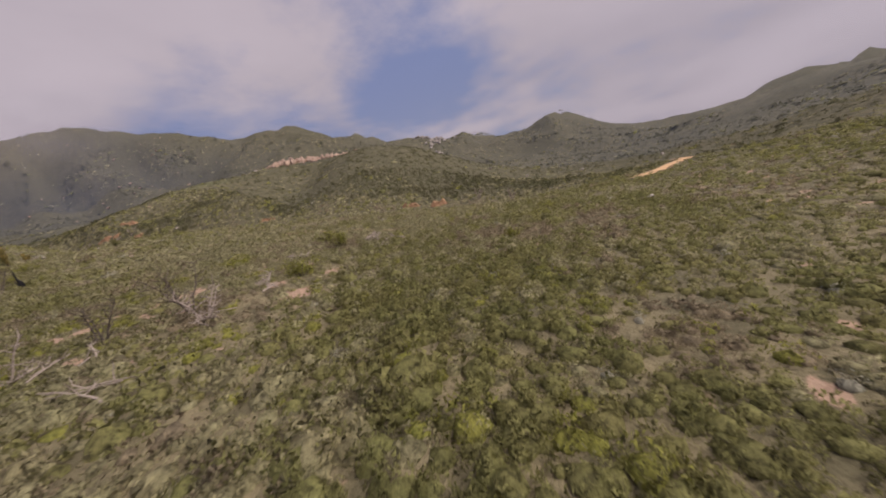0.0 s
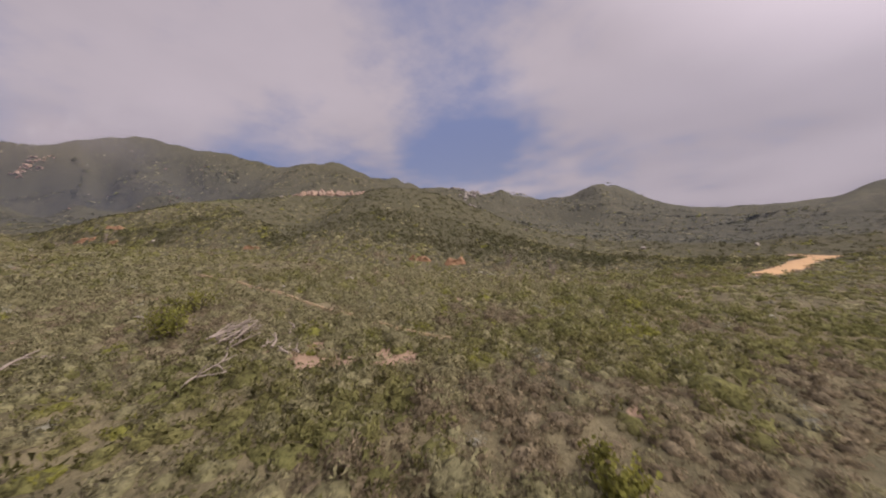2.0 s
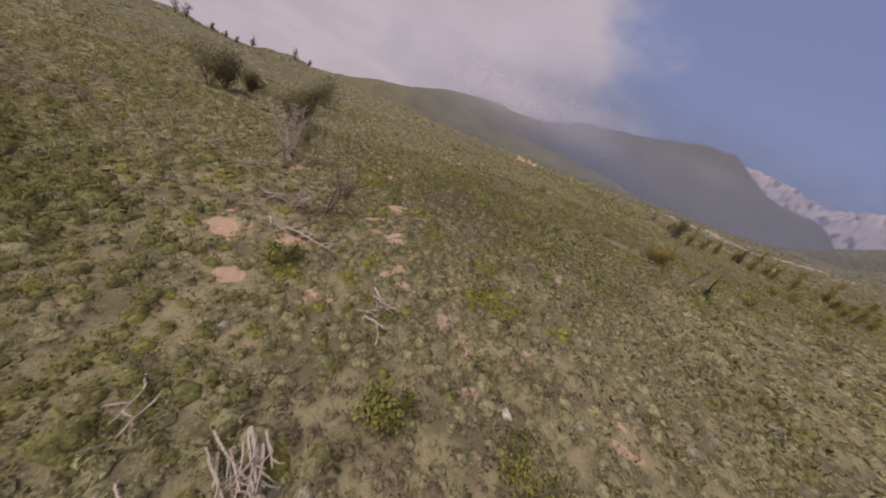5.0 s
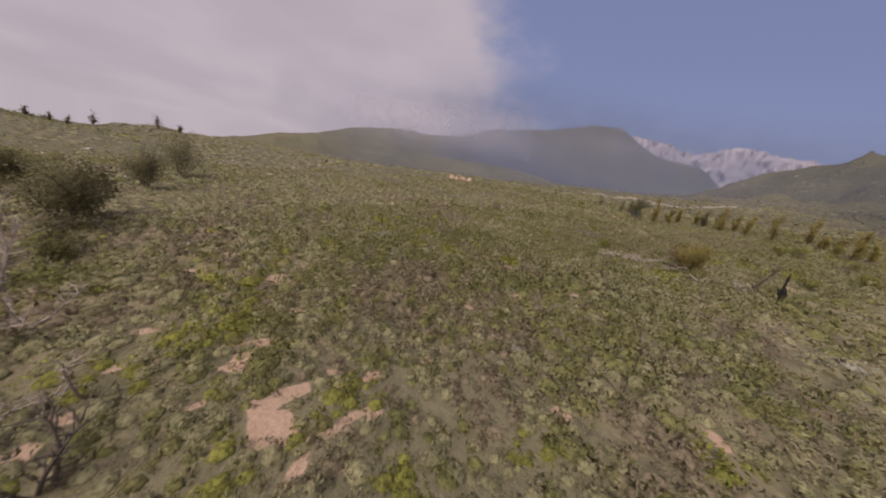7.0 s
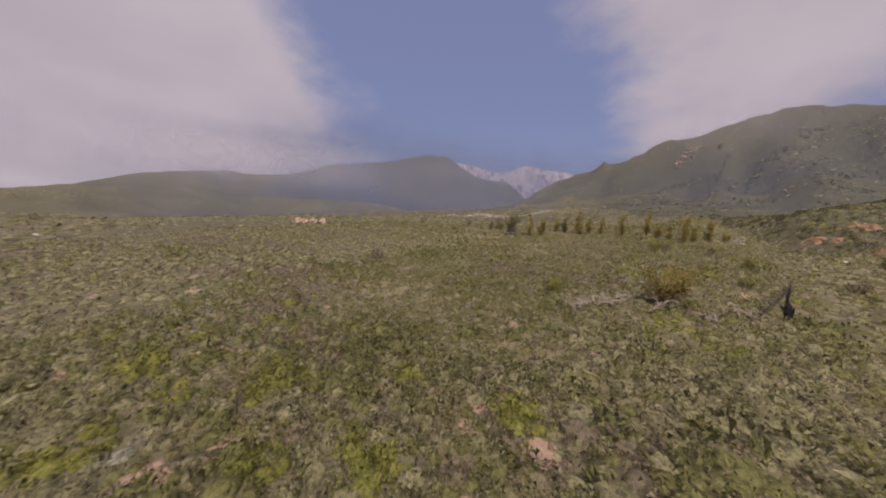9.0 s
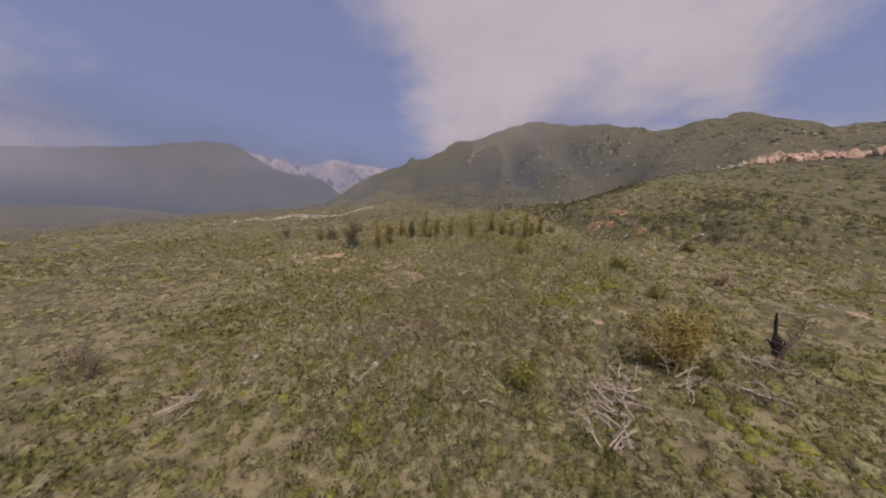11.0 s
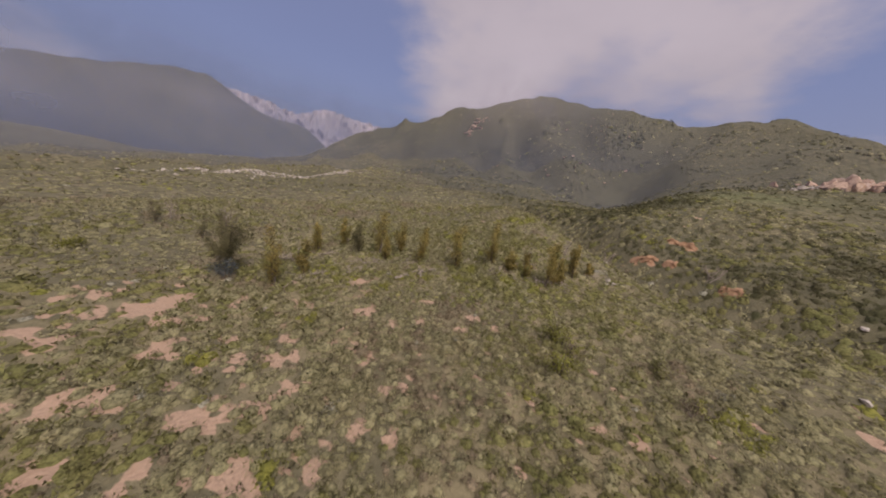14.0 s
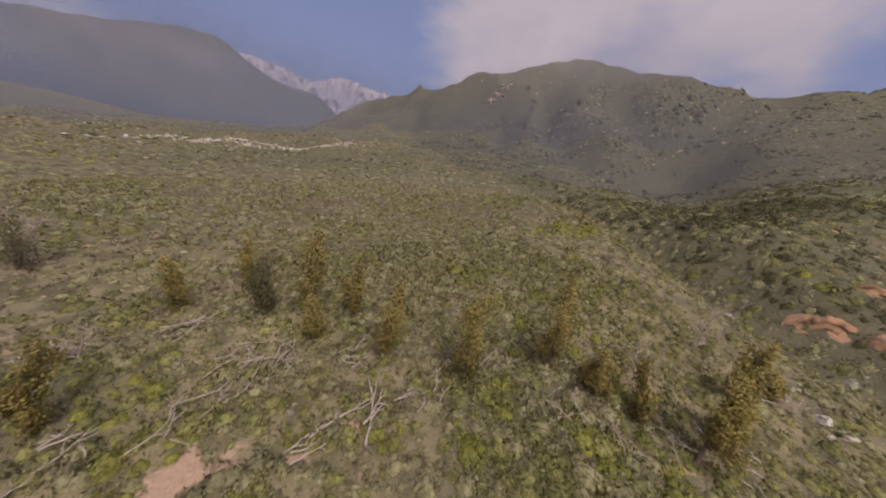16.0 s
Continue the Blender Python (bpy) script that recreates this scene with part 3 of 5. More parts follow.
def shrub_shape(rng, rings, seg, tips, size, flat=0.8, lumps=9):
    """One bush of radius about 1: a small inner mound, hidden by leafy sprays that rise and spread from several heads. All faces have three corners."""
    head = rng.normal(size=(lumps, 3))
    head[:, 2] = np.abs(head[:, 2]) * 0.9 + 0.22
    head /= np.linalg.norm(head, axis=1)[:, None]
    reaches = rng.uniform(0.75, 1.12, lumps)

    def reach(d):
        near = np.max((d @ head.T) * reaches, axis=1)
        return 0.60 + 0.42 * np.clip((near - 0.5) / 0.55, 0, 1) ** 0.9

    v, f = [], []
    i = np.arange(seg)
    j = (i + 1) % seg
    for k in range(rings):
        el = -0.25 + 1.5 * k / rings
        w_ = (i + 0.5 * (k % 2)) * 2 * math.pi / seg + rng.normal(size=seg) * 0.25 / seg
        q = np.stack([np.cos(w_) * math.cos(el), np.sin(w_) * math.cos(el), np.full(seg, math.sin(el))], -1)
        v.append(q * (reach(q) * 0.66 * rng.uniform(0.84, 1.08, seg))[:, None] * [1, 1, flat])
        if k:
            a, c = (k - 1) * seg, k * seg
            f += [np.stack([a + i, a + j, c + i], -1), np.stack([a + j, c + j, c + i], -1)]
    a = (rings - 1) * seg
    v.append(np.array([[0, 0, 0.60 * flat * float(reach(np.array([[0, 0, 1.0]]))[0])]]))
    f.append(np.stack([a + i, a + j, np.full(seg, rings * seg)], -1))
    base = rings * seg + 1
    if tips:
        # small sprays set round each head, pointing away from it, their blades turned at random
        which = rng.integers(0, lumps, tips)
        seat = head[which] * (0.66 * reaches[which])[:, None]
        d = rng.normal(size=(tips, 3)) + head[which] * 0.9 + [0, 0, 0.6]
        d /= np.linalg.norm(d, axis=1)[:, None]
        c = (seat + d * rng.uniform(0.24, 0.40, tips)[:, None]) * [1, 1, flat]
        out = d * 0.55 + rng.normal(size=(tips, 3)) * 0.5
        out /= np.linalg.norm(out, axis=1)[:, None]
        side = np.cross(out, rng.normal(size=(tips, 3)))
        side /= np.linalg.norm(side, axis=1)[:, None]
        # every blade shows its upper face outwards
        n = np.cross(out, side)
        turn = np.where(np.sum(n * (d + [0, 0, 0.6]), axis=1) < 0, -1, 1)[:, None]
        side, n = side * turn, n * turn
        ln = (size * rng.uniform(0.7, 1.35, tips))[:, None]
        wide = ln * rng.uniform(0.17, 0.31, tips)[:, None]
        v.append(np.stack([c - out * ln * 0.5, c + out * ln * 0.5 - side * wide, c + out * ln * 0.3 + side * wide], 1).reshape(-1, 3))
        f.append(base + np.arange(tips * 3).reshape(-1, 3))
    v = np.vstack(v)
    # leaves catch the light as the tuft does that they sit on
    full = v / [1, 1, flat] + [0, 0, 0.12]
    full /= np.linalg.norm(full, axis=1)[:, None]
    if tips:
        full[base:] = full[base:] * 0.66 + np.repeat(d * 0.20 + n * 0.14, 3, axis=0)
    return v, np.vstack(f), full


def scatter(shapes, x, y, r, rng, sink=0.12, tall=1.0):
    """Copies of the shapes on the land as one pair of arrays."""
    pick = rng.integers(0, len(shapes), len(x))
    vs, fs, ns, at = [], [], [], 0
    z = ground(x, y)
    e = 0.4
    gx, gy = (ground(x + e, y) - z) / e, (ground(x, y + e) - z) / e
    for k, (v, f, m) in enumerate(shapes):
        n = np.nonzero(pick == k)[0]
        if not len(n):
            continue
        a = rng.uniform(0, 2 * math.pi, len(n))
        c, s = np.cos(a)[:, None], np.sin(a)[:, None]
        sx = (r[n] * rng.uniform(0.85, 1.2, len(n)))[:, None]
        px, py = (v[:, 0] * c - v[:, 1] * s) * sx, (v[:, 0] * s + v[:, 1] * c) * sx
        pz = v[:, 2] * (r[n] * tall * rng.uniform(0.75, 1.15, len(n)))[:, None]
        # lean with the slope
        q = np.stack([x[n, None] + px, y[n, None] + py, z[n, None] + pz + px * gx[n, None] * 0.8 + py * gy[n, None] * 0.8 - sink * r[n, None]], -1)
        vs.append(q.reshape(-1, 3))
        lean = np.stack([m[:, 0] * c - m[:, 1] * s - 0.8 * gx[n, None] * m[:, 2], m[:, 0] * s + m[:, 1] * c - 0.8 * gy[n, None] * m[:, 2], np.repeat(m[None, :, 2], len(n), 0)], -1).reshape(-1, 3)
        ns.append((lean / np.linalg.norm(lean, axis=1)[:, None]).astype(np.float32))
        fs.append((f[None] + (np.arange(len(n)) * len(v))[:, None, None] + at).reshape(-1, 3))
        at += len(n) * len(v)
    return np.concatenate(vs), np.concatenate(fs), np.concatenate(ns)


GREEN = [(29.2, -21.8, 1.2), (27.3, -21.8, 1.0), (30.6, -18.1, .9), (35.6, -16.0, .7), (31.3, -34.6, .7), (35.7, -13.7, .8), (34.5, -13.4, .7), (34.6, -7.1, 1.1), (30.8, -5.9, 1.0), (35.0, -6.2, 1.1), (27.7, -6.3, .6),
         (35.6, -3.6, 1.0), (28.7, -9.8, .9), (25.7, -12.1, .8), (26.8, -13.2, .8), (27.9, -9.6, .7), (25.3, -10.2, .9), (27.8, -6.1, .6), (21.3, -14.5, 1.4), (23.4, -16.8, 1.2), (16.6, 16.1, 1.6), (29.7, -1.3, .9), (16.6, -14.8, 1.2), (56.5, -24, .9)]
GREEN_MID = [(4.9, -6.8, 1.3), (-0.2, -4.7, 1.4), (5.3, -2.0, 1.2), (8.9, -3.6, 0.9), (11.2, -1.7, 0.8), (13.4, 2.7, 0.9), (8.6, 1.8, 0.8), (34.7, -8.0, 0.7), (33.5, -6.0, 0.8), (33.6, -13.2, 0.6), (35.5, -13.9, 0.7), (31.2, -6.4, 0.7), (3.0, -4.6, 0.9), (18.9, 14.2, 1.1)]
GREEN_TOP = [(6.5, 30.3, 1.0), (12.7, 29.8, 1.6), (-3.4, 30.6, .9), (-.1, 39.2, .7), (15.6, 33.1, 1.3), (10.9, 35.6, 1.0), (10.8, 30.9, .8), (18.6, 33.2, 1.2), (-8.2, 44.3, .8), (-5.2, 50.2, .8), (5.4, 61.0, 1.0), (-1.7, 56.7, .7), (10.1, 45.8, .6), (14, 51.2, 1.2),
             (-1.1, 59.6, 1.2), (-8.5, 59.3, 1.4), (-5.3, 57.6, 1.2), (6.5, 62.7, .9), (5.8, 60.2, 1.0), (2.3, 60.2, .9), (9.9, 62.1, .8), (15.3, 87.4, 3.0), (11.3, 87.5, 2.5), (12.8, 60.7, .9), (20, 45, 1.5)]


def grow_scrub():
    rng = np.random.default_rng(11)
    zones = [  # from, to, spacing, rings, corners, shoots, shoot length, mean radius, height
        (0, 6, 0.51, 2, 5, 104, 0.18, 0.48, 1.15), (6, 19, 0.63, 2, 5, 44, 0.23, 0.55, 1.15), (19, 60, 1.0, 2, 4, 15, 0.33, 0.80, 0.8), (60, 190, 2.2, 2, 4, 4, 0.45, 1.2, 0.55), (190, 330, 3.6, 2, 4, 0, 0.4, 1.15, 0.40)]
    kinds = [("sagebrush", M_SAGE, "grey-green sage scrub covering the slope"), ("chamise", M_OLIVE, "olive green chamise scrub among the sage"),
             ("green_shrub", M_BRIGHT, "fresh yellow-green shrubs in loose patches"), ("white_sage", M_WHITE, "pale silvery white sage bushes on open soil"),
             ("dry_scrub", M_BROWN, "dry brown twiggy scrub between green bushes"),
             ("leafy_shrub", M_LEAFY, "leafy mid-green shrubs at the feet of the burnt trees"),
             ("dense_chaparral", M_THICKET, "close dark chaparral on the round hill and gully sides")]
    gathered = {k[0]: [] for k in kinds}
    for z, (lo, hi, gap, rings, seg, tips, size, mean, tall) in enumerate(zones):
        x0, x1, y0, y1 = 25 - 30 - hi, 25 + 30 + hi, -40 - min(hi, 130), 65 + hi
        gx, gy = np.meshgrid(np.arange(x0, x1, gap), np.arange(y0, y1, gap))
        x, y = gx.ravel() + rng.uniform(-.45, .45, gx.size) * gap, gy.ravel() + rng.uniform(-.45, .45, gx.size) * gap
        d = way_distance(x, y)
        keep = (d >= lo) & (d < hi)
        x, y, d = x[keep], y[keep], d[keep]
        open_, red = bareness(x, y)
        keep = (open_ + rng.uniform(-.12, .12, len(x)) < 0.76) & ~((x > 160) & (y < -45)) & (polyline_distance(ROAD, x, y) > 1.3) & (polyline_distance(TRAIL, x, y) > 0.34)
        x, y, open_ = x[keep], y[keep], open_[keep]
        r = mean * np.exp(rng.normal(size=len(x)) * 0.26) * (1 + 0.25 * fractal(x, y, 9.0, 2, 51))
        roll = rng.uniform(size=len(x)) + 0.35 * fractal(x, y, 12.0, 3, 61)
        green = np.zeros(len(x), bool)
        for px, py, pr in GREEN + GREEN_MID + GREEN_TOP:
            green |= (np.hypot(x - px, y - py) < pr * rng.uniform(0.7, 1.2, len(x))) & (rng.uniform(size=len(x)) < 0.8)
        leafy = (rng.uniform(size=len(x)) < 0.15 + 0.5 * np.clip(fractal(x, y, 3.0, 2, 73), 0, 1)) & (np.abs(y - 60.0 - 0.03 * x) < 5.5) & (np.abs(x - 2) < 21)
        green |= (rng.uniform(size=len(x)) < 0.042) & (fractal(x, y, 15.0, 2, 71) > 0.1)
        green &= ~leafy
        silver = (~green) & (~leafy) & (rng.uniform(size=len(x)) < 0.008 + 0.06 * (np.hypot(x - 1, (y - 27) * 2) < 12))
        brown = ~green & ~leafy & ~silver & (thicket(x, y) < 0.3) & (fractal(x, y, 6.0, 3, 81) + rng.normal(size=len(x)) * 0.35 > 0.72 + 0.35 * ((x > 12) & (y > 15)))
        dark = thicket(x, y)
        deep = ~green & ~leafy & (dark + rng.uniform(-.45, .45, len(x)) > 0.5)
        silver, brown = silver & ~deep, brown & ~deep
        shady = 0.36 * np.clip((-12 - y) / 10, 0, 1) * np.clip((x - 22) / 8, 0, 1)
        olive = ~green & ~leafy & ~silver & ~brown & ~deep & (roll > 0.68 - shady)
        sage = ~green & ~leafy & ~silver & ~brown & ~olive & ~deep
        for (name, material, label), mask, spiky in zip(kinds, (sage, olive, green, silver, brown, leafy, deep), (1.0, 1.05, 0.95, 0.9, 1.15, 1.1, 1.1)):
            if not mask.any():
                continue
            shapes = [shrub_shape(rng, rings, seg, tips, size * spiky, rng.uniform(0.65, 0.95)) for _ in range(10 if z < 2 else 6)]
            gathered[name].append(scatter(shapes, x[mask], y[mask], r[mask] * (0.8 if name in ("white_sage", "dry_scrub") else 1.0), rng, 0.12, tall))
    for name, material, label in kinds:
        vs, fs, ns, at = [], [], [], 0
        for v, f, n in gathered[name]:
            vs.append(v)
            fs.append(f + at)
            ns.append(n)
            at += len(v)
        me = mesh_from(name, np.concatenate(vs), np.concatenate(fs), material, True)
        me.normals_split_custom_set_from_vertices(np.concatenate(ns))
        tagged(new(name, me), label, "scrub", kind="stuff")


grow_scrub()

# ---- builders of things ----


class Shape:
    """Gathers tubes, leaves and stones into one mesh of four-cornered faces."""

    def __init__(self):
        self.v, self.f, self.n = [], [], 0

    def add(self, v, f):
        self.v.append(np.asarray(v, float))
        self.f.append(np.asarray(f, int) + self.n)
        self.n += len(v)

    def tube(self, points, radii, seg=6):
        p = np.asarray(points, float)
        r = np.asarray(radii, float)
        t = np.gradient(p, axis=0)
        t /= np.linalg.norm(t, axis=1)[:, None] + 1e-9
        a = np.cross(t, [0.31, 0.17, 0.93])
        a /= np.linalg.norm(a, axis=1)[:, None] + 1e-9
        b = np.cross(t, a)
        w_ = np.arange(seg) * 2 * math.pi / seg
        ring = p[:, None] + r[:, None, None] * (a[:, None] * np.cos(w_)[None, :, None] + b[:, None] * np.sin(w_)[None, :, None])
        m = len(p)
        i, j = np.meshgrid(np.arange(m - 1), np.arange(seg), indexing="ij")
        k = (j + 1) % seg
        f = np.stack([i * seg + j, i * seg + k, (i + 1) * seg + k, (i + 1) * seg + j], -1).reshape(-1, 4)
        caps = [[e, e + c + 1, e + c + 2, e + (c + 3) % seg] for e in (0, (m - 1) * seg) for c in range(0, seg - 2, 2)]
        self.add(ring.reshape(-1, 3), np.vstack([f, caps]))

    def leaves(self, centres, rng, size, up=0.3, wide=0.4):
        c = np.asarray(centres, float)
        n = len(c)
        out = rng.normal(size=(n, 3)) + [0, 0, up]
        out /= np.linalg.norm(out, axis=1)[:, None]
        side = np.cross(out, rng.normal(size=(n, 3)))
        side /= np.linalg.norm(side, axis=1)[:, None]
        ln = (size * rng.uniform(0.6, 1.4, n))[:, None]
        self.add(np.stack([c - out * ln * .5, c + side * ln * wide, c + out * ln * .5, c - side * ln * wide], 1).reshape(-1, 3), np.arange(4 * n).reshape(-1, 4))

    def crown_mesh(self, name, material):
        """Leaves that face outwards and catch the light as one soft round crown."""
        v, f = np.concatenate(self.v), np.concatenate(self.f)
        middle = np.array([0, 0, 0.35 * v[:, 2].max()])
        n = np.cross(v[f[:, 1]] - v[f[:, 0]], v[f[:, 2]] - v[f[:, 0]])
        n /= np.linalg.norm(n, axis=1)[:, None] + 1e-9
        out = (v[f].mean(axis=1) - middle) * [1, 1, 0.45] + [0, 0, 0.15]
        back = np.sum(n * out, axis=1) < 0
        f[back] = f[back][:, ::-1]
        n[back] *= -1
        out /= np.linalg.norm(out, axis=1)[:, None] + 1e-9
        soft = np.zeros_like(v)
        soft[f] = (out * 0.7 + n * 0.45)[:, None]
        me = mesh_from(name, v, f, material, True)
        me.normals_split_custom_set_from_vertices((soft / np.linalg.norm(soft, axis=1)[:, None]).astype(np.float32))
        return me

    def mesh(self, name, material, smooth=False):
        return mesh_from(name, np.concatenate(self.v), np.concatenate(self.f), material, smooth)


def part(name, shape, material, parent, label="", smooth=False):
    ob = new(name, shape.crown_mesh(name, material) if name == "crown" else shape.mesh(name, material, smooth))
    ob.parent = parent
    return tagged(ob, label)


def stand(name, x, y, label, category, group="", sink=0.05):
    """The Empty at the base of a thing, on the land."""
    ob = new(name)
    ob.empty_display_size = 0.2
    ob.location = (x, y, float(ground(x, y)) - sink)
    return tagged(ob, label, category, group)


def wander(rng, start, way, length, steps, bend):
    """A crooked line from start along way."""
    p, d = [np.array(start, float)], np.array(way, float)
    d /= np.linalg.norm(d)
    for _ in range(steps):
        d = d + rng.normal(size=3) * bend
        d /= np.linalg.norm(d)
        p.append(p[-1] + d * length / steps)
    return np.array(p)


def resprout_tree(x, y, h, seed, material=None, width=0.17, leaves=900, name="tree", label="", lean=0.05, bare=0.0, leaf=0.12):
    """A slim burnt tree: a dark stem, rising limbs, and new leaves set close along them in tufts."""
    rng = np.random.default_rng(seed)
    root = stand(name, x, y, label or "slim fire-scarred tree with sparse olive-brown regrowth", "tree", "burnt trees along the rise" if not label else "")
    root.rotation_euler = (0, 0, rng.uniform(0, 6.28))
    trunk, crown = Shape(), Shape()
    stems = [wander(rng, (0, 0, -0.1), (rng.normal() * lean, rng.normal() * lean, 1), h * 0.96, 9, 0.06)]
    for _ in range(rng.integers(1, 3)):
        stems.append(wander(rng, (rng.normal() * 0.1, rng.normal() * 0.1, -0.1), (rng.normal() * 0.14, rng.normal() * 0.14, 1), h * rng.uniform(0.5, 0.8), 8, 0.07))
    tips = []
    for s in stems:
        trunk.tube(s, np.linspace(0.022 * h ** 0.7 + 0.03, 0.012, len(s)), 6)
        for k in range(2, len(s)):
            for _ in range(2):
                limb = wander(rng, s[k] * 0.6 + s[k - 1] * 0.4, (rng.normal(), rng.normal(), rng.uniform(0.6, 1.8)), h * width * rng.uniform(0.5, 1.3), 4, 0.12)
                trunk.tube(limb, np.linspace(0.02, 0.006, len(limb)), 4)
                if rng.uniform() > bare:
                    tips += [limb[2], limb[3], limb[4]]
        tips += [*s[4:]]
    tips = np.array(tips)
    pick = tips[rng.integers(0, len(tips), leaves)]
    crown.leaves(pick + rng.normal(size=pick.shape) * [0.11, 0.11, 0.20] * (0.5 + 0.18 * h), rng, leaf, 0.8, 0.3)
    part("trunk", trunk, M_BARK, root)
    part("crown", crown, material or M_TREE, root)
    return root


def bush(x, y, h, w_, seed, material, label, leaves=900, name="bush", stems=7, leaf=0.12, stem_material=None, group=""):
    """A tall round shrub of several stems from the root with a broken leafy crown."""
    rng = np.random.default_rng(seed)
    root = stand(name, x, y, label, "shrub", group)
    crown = Shape()
    tips = []
    for _ in range(stems):
        a = rng.uniform(0, 6.28)
        wood = Shape()
        s = wander(rng, (0.12 * math.cos(a), 0.12 * math.sin(a), -0.1), (math.cos(a) * w_ / h * 0.75, math.sin(a) * w_ / h * 0.75, 1), h * rng.uniform(0.7, 1.0), 7, 0.13)
        wood.tube(s, np.linspace(0.045, 0.010, len(s)), 5)
        tips += [*s[2:]]
        for k in (3, 4, 5, 6):
            limb = wander(rng, s[k], (rng.normal(), rng.normal(), 0.6), w_ * 0.33, 3, 0.2)
            wood.tube(limb, np.linspace(0.018, 0.006, len(limb)), 4)
            tips += [*limb[1:]] * 2
        part("stem", wood, stem_material or M_BARK, root)
    tips = np.array(tips)
    pick = tips[rng.integers(0, len(tips), leaves)]
    crown.leaves(pick + rng.normal(size=pick.shape) * 0.14 * (w_ + h) * 0.5, rng, leaf * 0.85, 0.4)
    part("crown", crown, material, root)
    return root


def bare_tree(x, y, h, seed, label, lean=(0, 0), material=None, stems=3, spread=0.35, thick=1.0):
    """A leafless dead tree: several crooked stems that fork twice."""
    rng = np.random.default_rng(seed)
    root = stand("dead_tree", x, y, label, "dead tree")
    for _ in range(stems):
        limb = Shape()
        s = wander(rng, (rng.normal() * 0.15, rng.normal() * 0.15, -0.1), (lean[0] + rng.normal() * spread, lean[1] + rng.normal() * spread, 1), h * rng.uniform(0.7, 1.05), 8, 0.12)
        limb.tube(s, thick * np.linspace(0.05, 0.014, len(s)), 6)
        for k in range(2, 9):
            for _ in range(2):
                b = wander(rng, s[k], (rng.normal(), rng.normal(), rng.uniform(0.1, 1.2)), h * 0.28 * rng.uniform(0.4, 1.2), 4, 0.22)
                limb.tube(b, thick * np.linspace(0.022, 0.007, len(b)), 4)
                for q in (2, 3):
                    c = wander(rng, b[q], (rng.normal(), rng.normal(), rng.uniform(0, 1)), h * 0.12, 3, 0.25)
                    limb.tube(c, np.linspace(0.010, 0.004, len(c)), 4)
        part("stem", limb, material or M_DEAD, root)
    return root


def fallen_wood(x, y, seed, count, length, heading, spread=0.5, area=0.8, thick=0.05, label="tangle of bleached fallen branches lying in the scrub", lift=0.40, bend=0.17, group="fallen branches"):
    """Dead branches lying on one another; each forks."""
    rng = np.random.default_rng(seed)
    root = stand("dead_branches", x, y, label, "dead wood", group, 0.0)
    z0 = root.location.z
    for k in range(count):
        b = Shape()
        a = radians(heading) + rng.normal() * spread
        ln = length * rng.uniform(0.4, 0.95)
        ox, oy = rng.normal() * area * 0.5, rng.normal() * area * 0.5
        p = wander(rng, (0, 0, 0), (math.cos(a), math.sin(a), 0), ln, 8, bend)
        p[:, 2] *= 0.3
        p -= p.mean(axis=0)
        p += [ox, oy, 0]
        land = ground(x + p[:, 0], y + p[:, 1]) - z0
        rise = lift * rng.uniform(0.3, 1.1) + np.linspace(0, rng.uniform(-0.15, 0.35), len(p))
        p[:, 2] = p[:, 2] + land + np.maximum(rise, 0.05)
        b.tube(p, 0.8 * thick * rng.uniform(0.6, 1.2) * np.linspace(1.0, 0.35, len(p)), 6)
        for q in (3, 5, 6):
            t = wander(rng, p[q], (math.cos(a + rng.choice([-0.7, 0.7])), math.sin(a + rng.choice([-0.7, 0.7])), rng.uniform(-0.1, 0.7)), ln * 0.3, 4, 0.18)
            b.tube(t, thick * np.linspace(0.5, 0.16, len(t)), 5)
        part("branch", b, M_DEAD, root)
    return root


def stone_shape(rng, size, flat=0.7, cuts=7):
    """A broken stone: a fine ball cut by random planes. Four-cornered faces."""
    m, k = 10, 7
    a, e = np.meshgrid(np.arange(m) * 2 * math.pi / m, np.linspace(-1.45, 1.45, k), indexing="xy")
    v = np.stack([np.cos(a) * np.cos(e), np.sin(a) * np.cos(e), np.sin(e)], -1).reshape(-1, 3)
    for _ in range(cuts):
        n = rng.normal(size=3)
        n /= np.linalg.norm(n)
        over = np.maximum(v @ n - rng.uniform(0.30, 0.68), 0)
        v = v - over[:, None] * n
    v = (v + rng.normal(size=v.shape) * 0.02) * size * [rng.uniform(0.8, 1.3), rng.uniform(0.7, 1.1), flat]
    i, j = np.meshgrid(np.arange(k - 1), np.arange(m), indexing="ij")
    q = (j + 1) % m
    f = np.stack([i * m + j, i * m + q, (i + 1) * m + q, (i + 1) * m + j], -1).reshape(-1, 4)
    caps = [[s + c, s + c + 1, s + c + 2, s + (c + 3) % m] for s in (0, (k - 1) * m) for c in range(0, 1)]
    return v, np.vstack([f, caps])


def boulder(x, y, size, seed, label="pale granite boulder half sunk among low scrub", flat=0.7, material=None):
    rng = np.random.default_rng(seed)
    s = Shape()
    s.add(*stone_shape(rng, size, flat))
    ob = new("boulder", s.mesh("boulder", material or M_ROCK, False))
    ob.location = (x, y, float(ground(x, y)) + size * flat * 0.45)
    ob.rotation_euler = (0, 0, rng.uniform(0, 6.28))
    return tagged(ob, label, "boulder", "boulders on the slope")


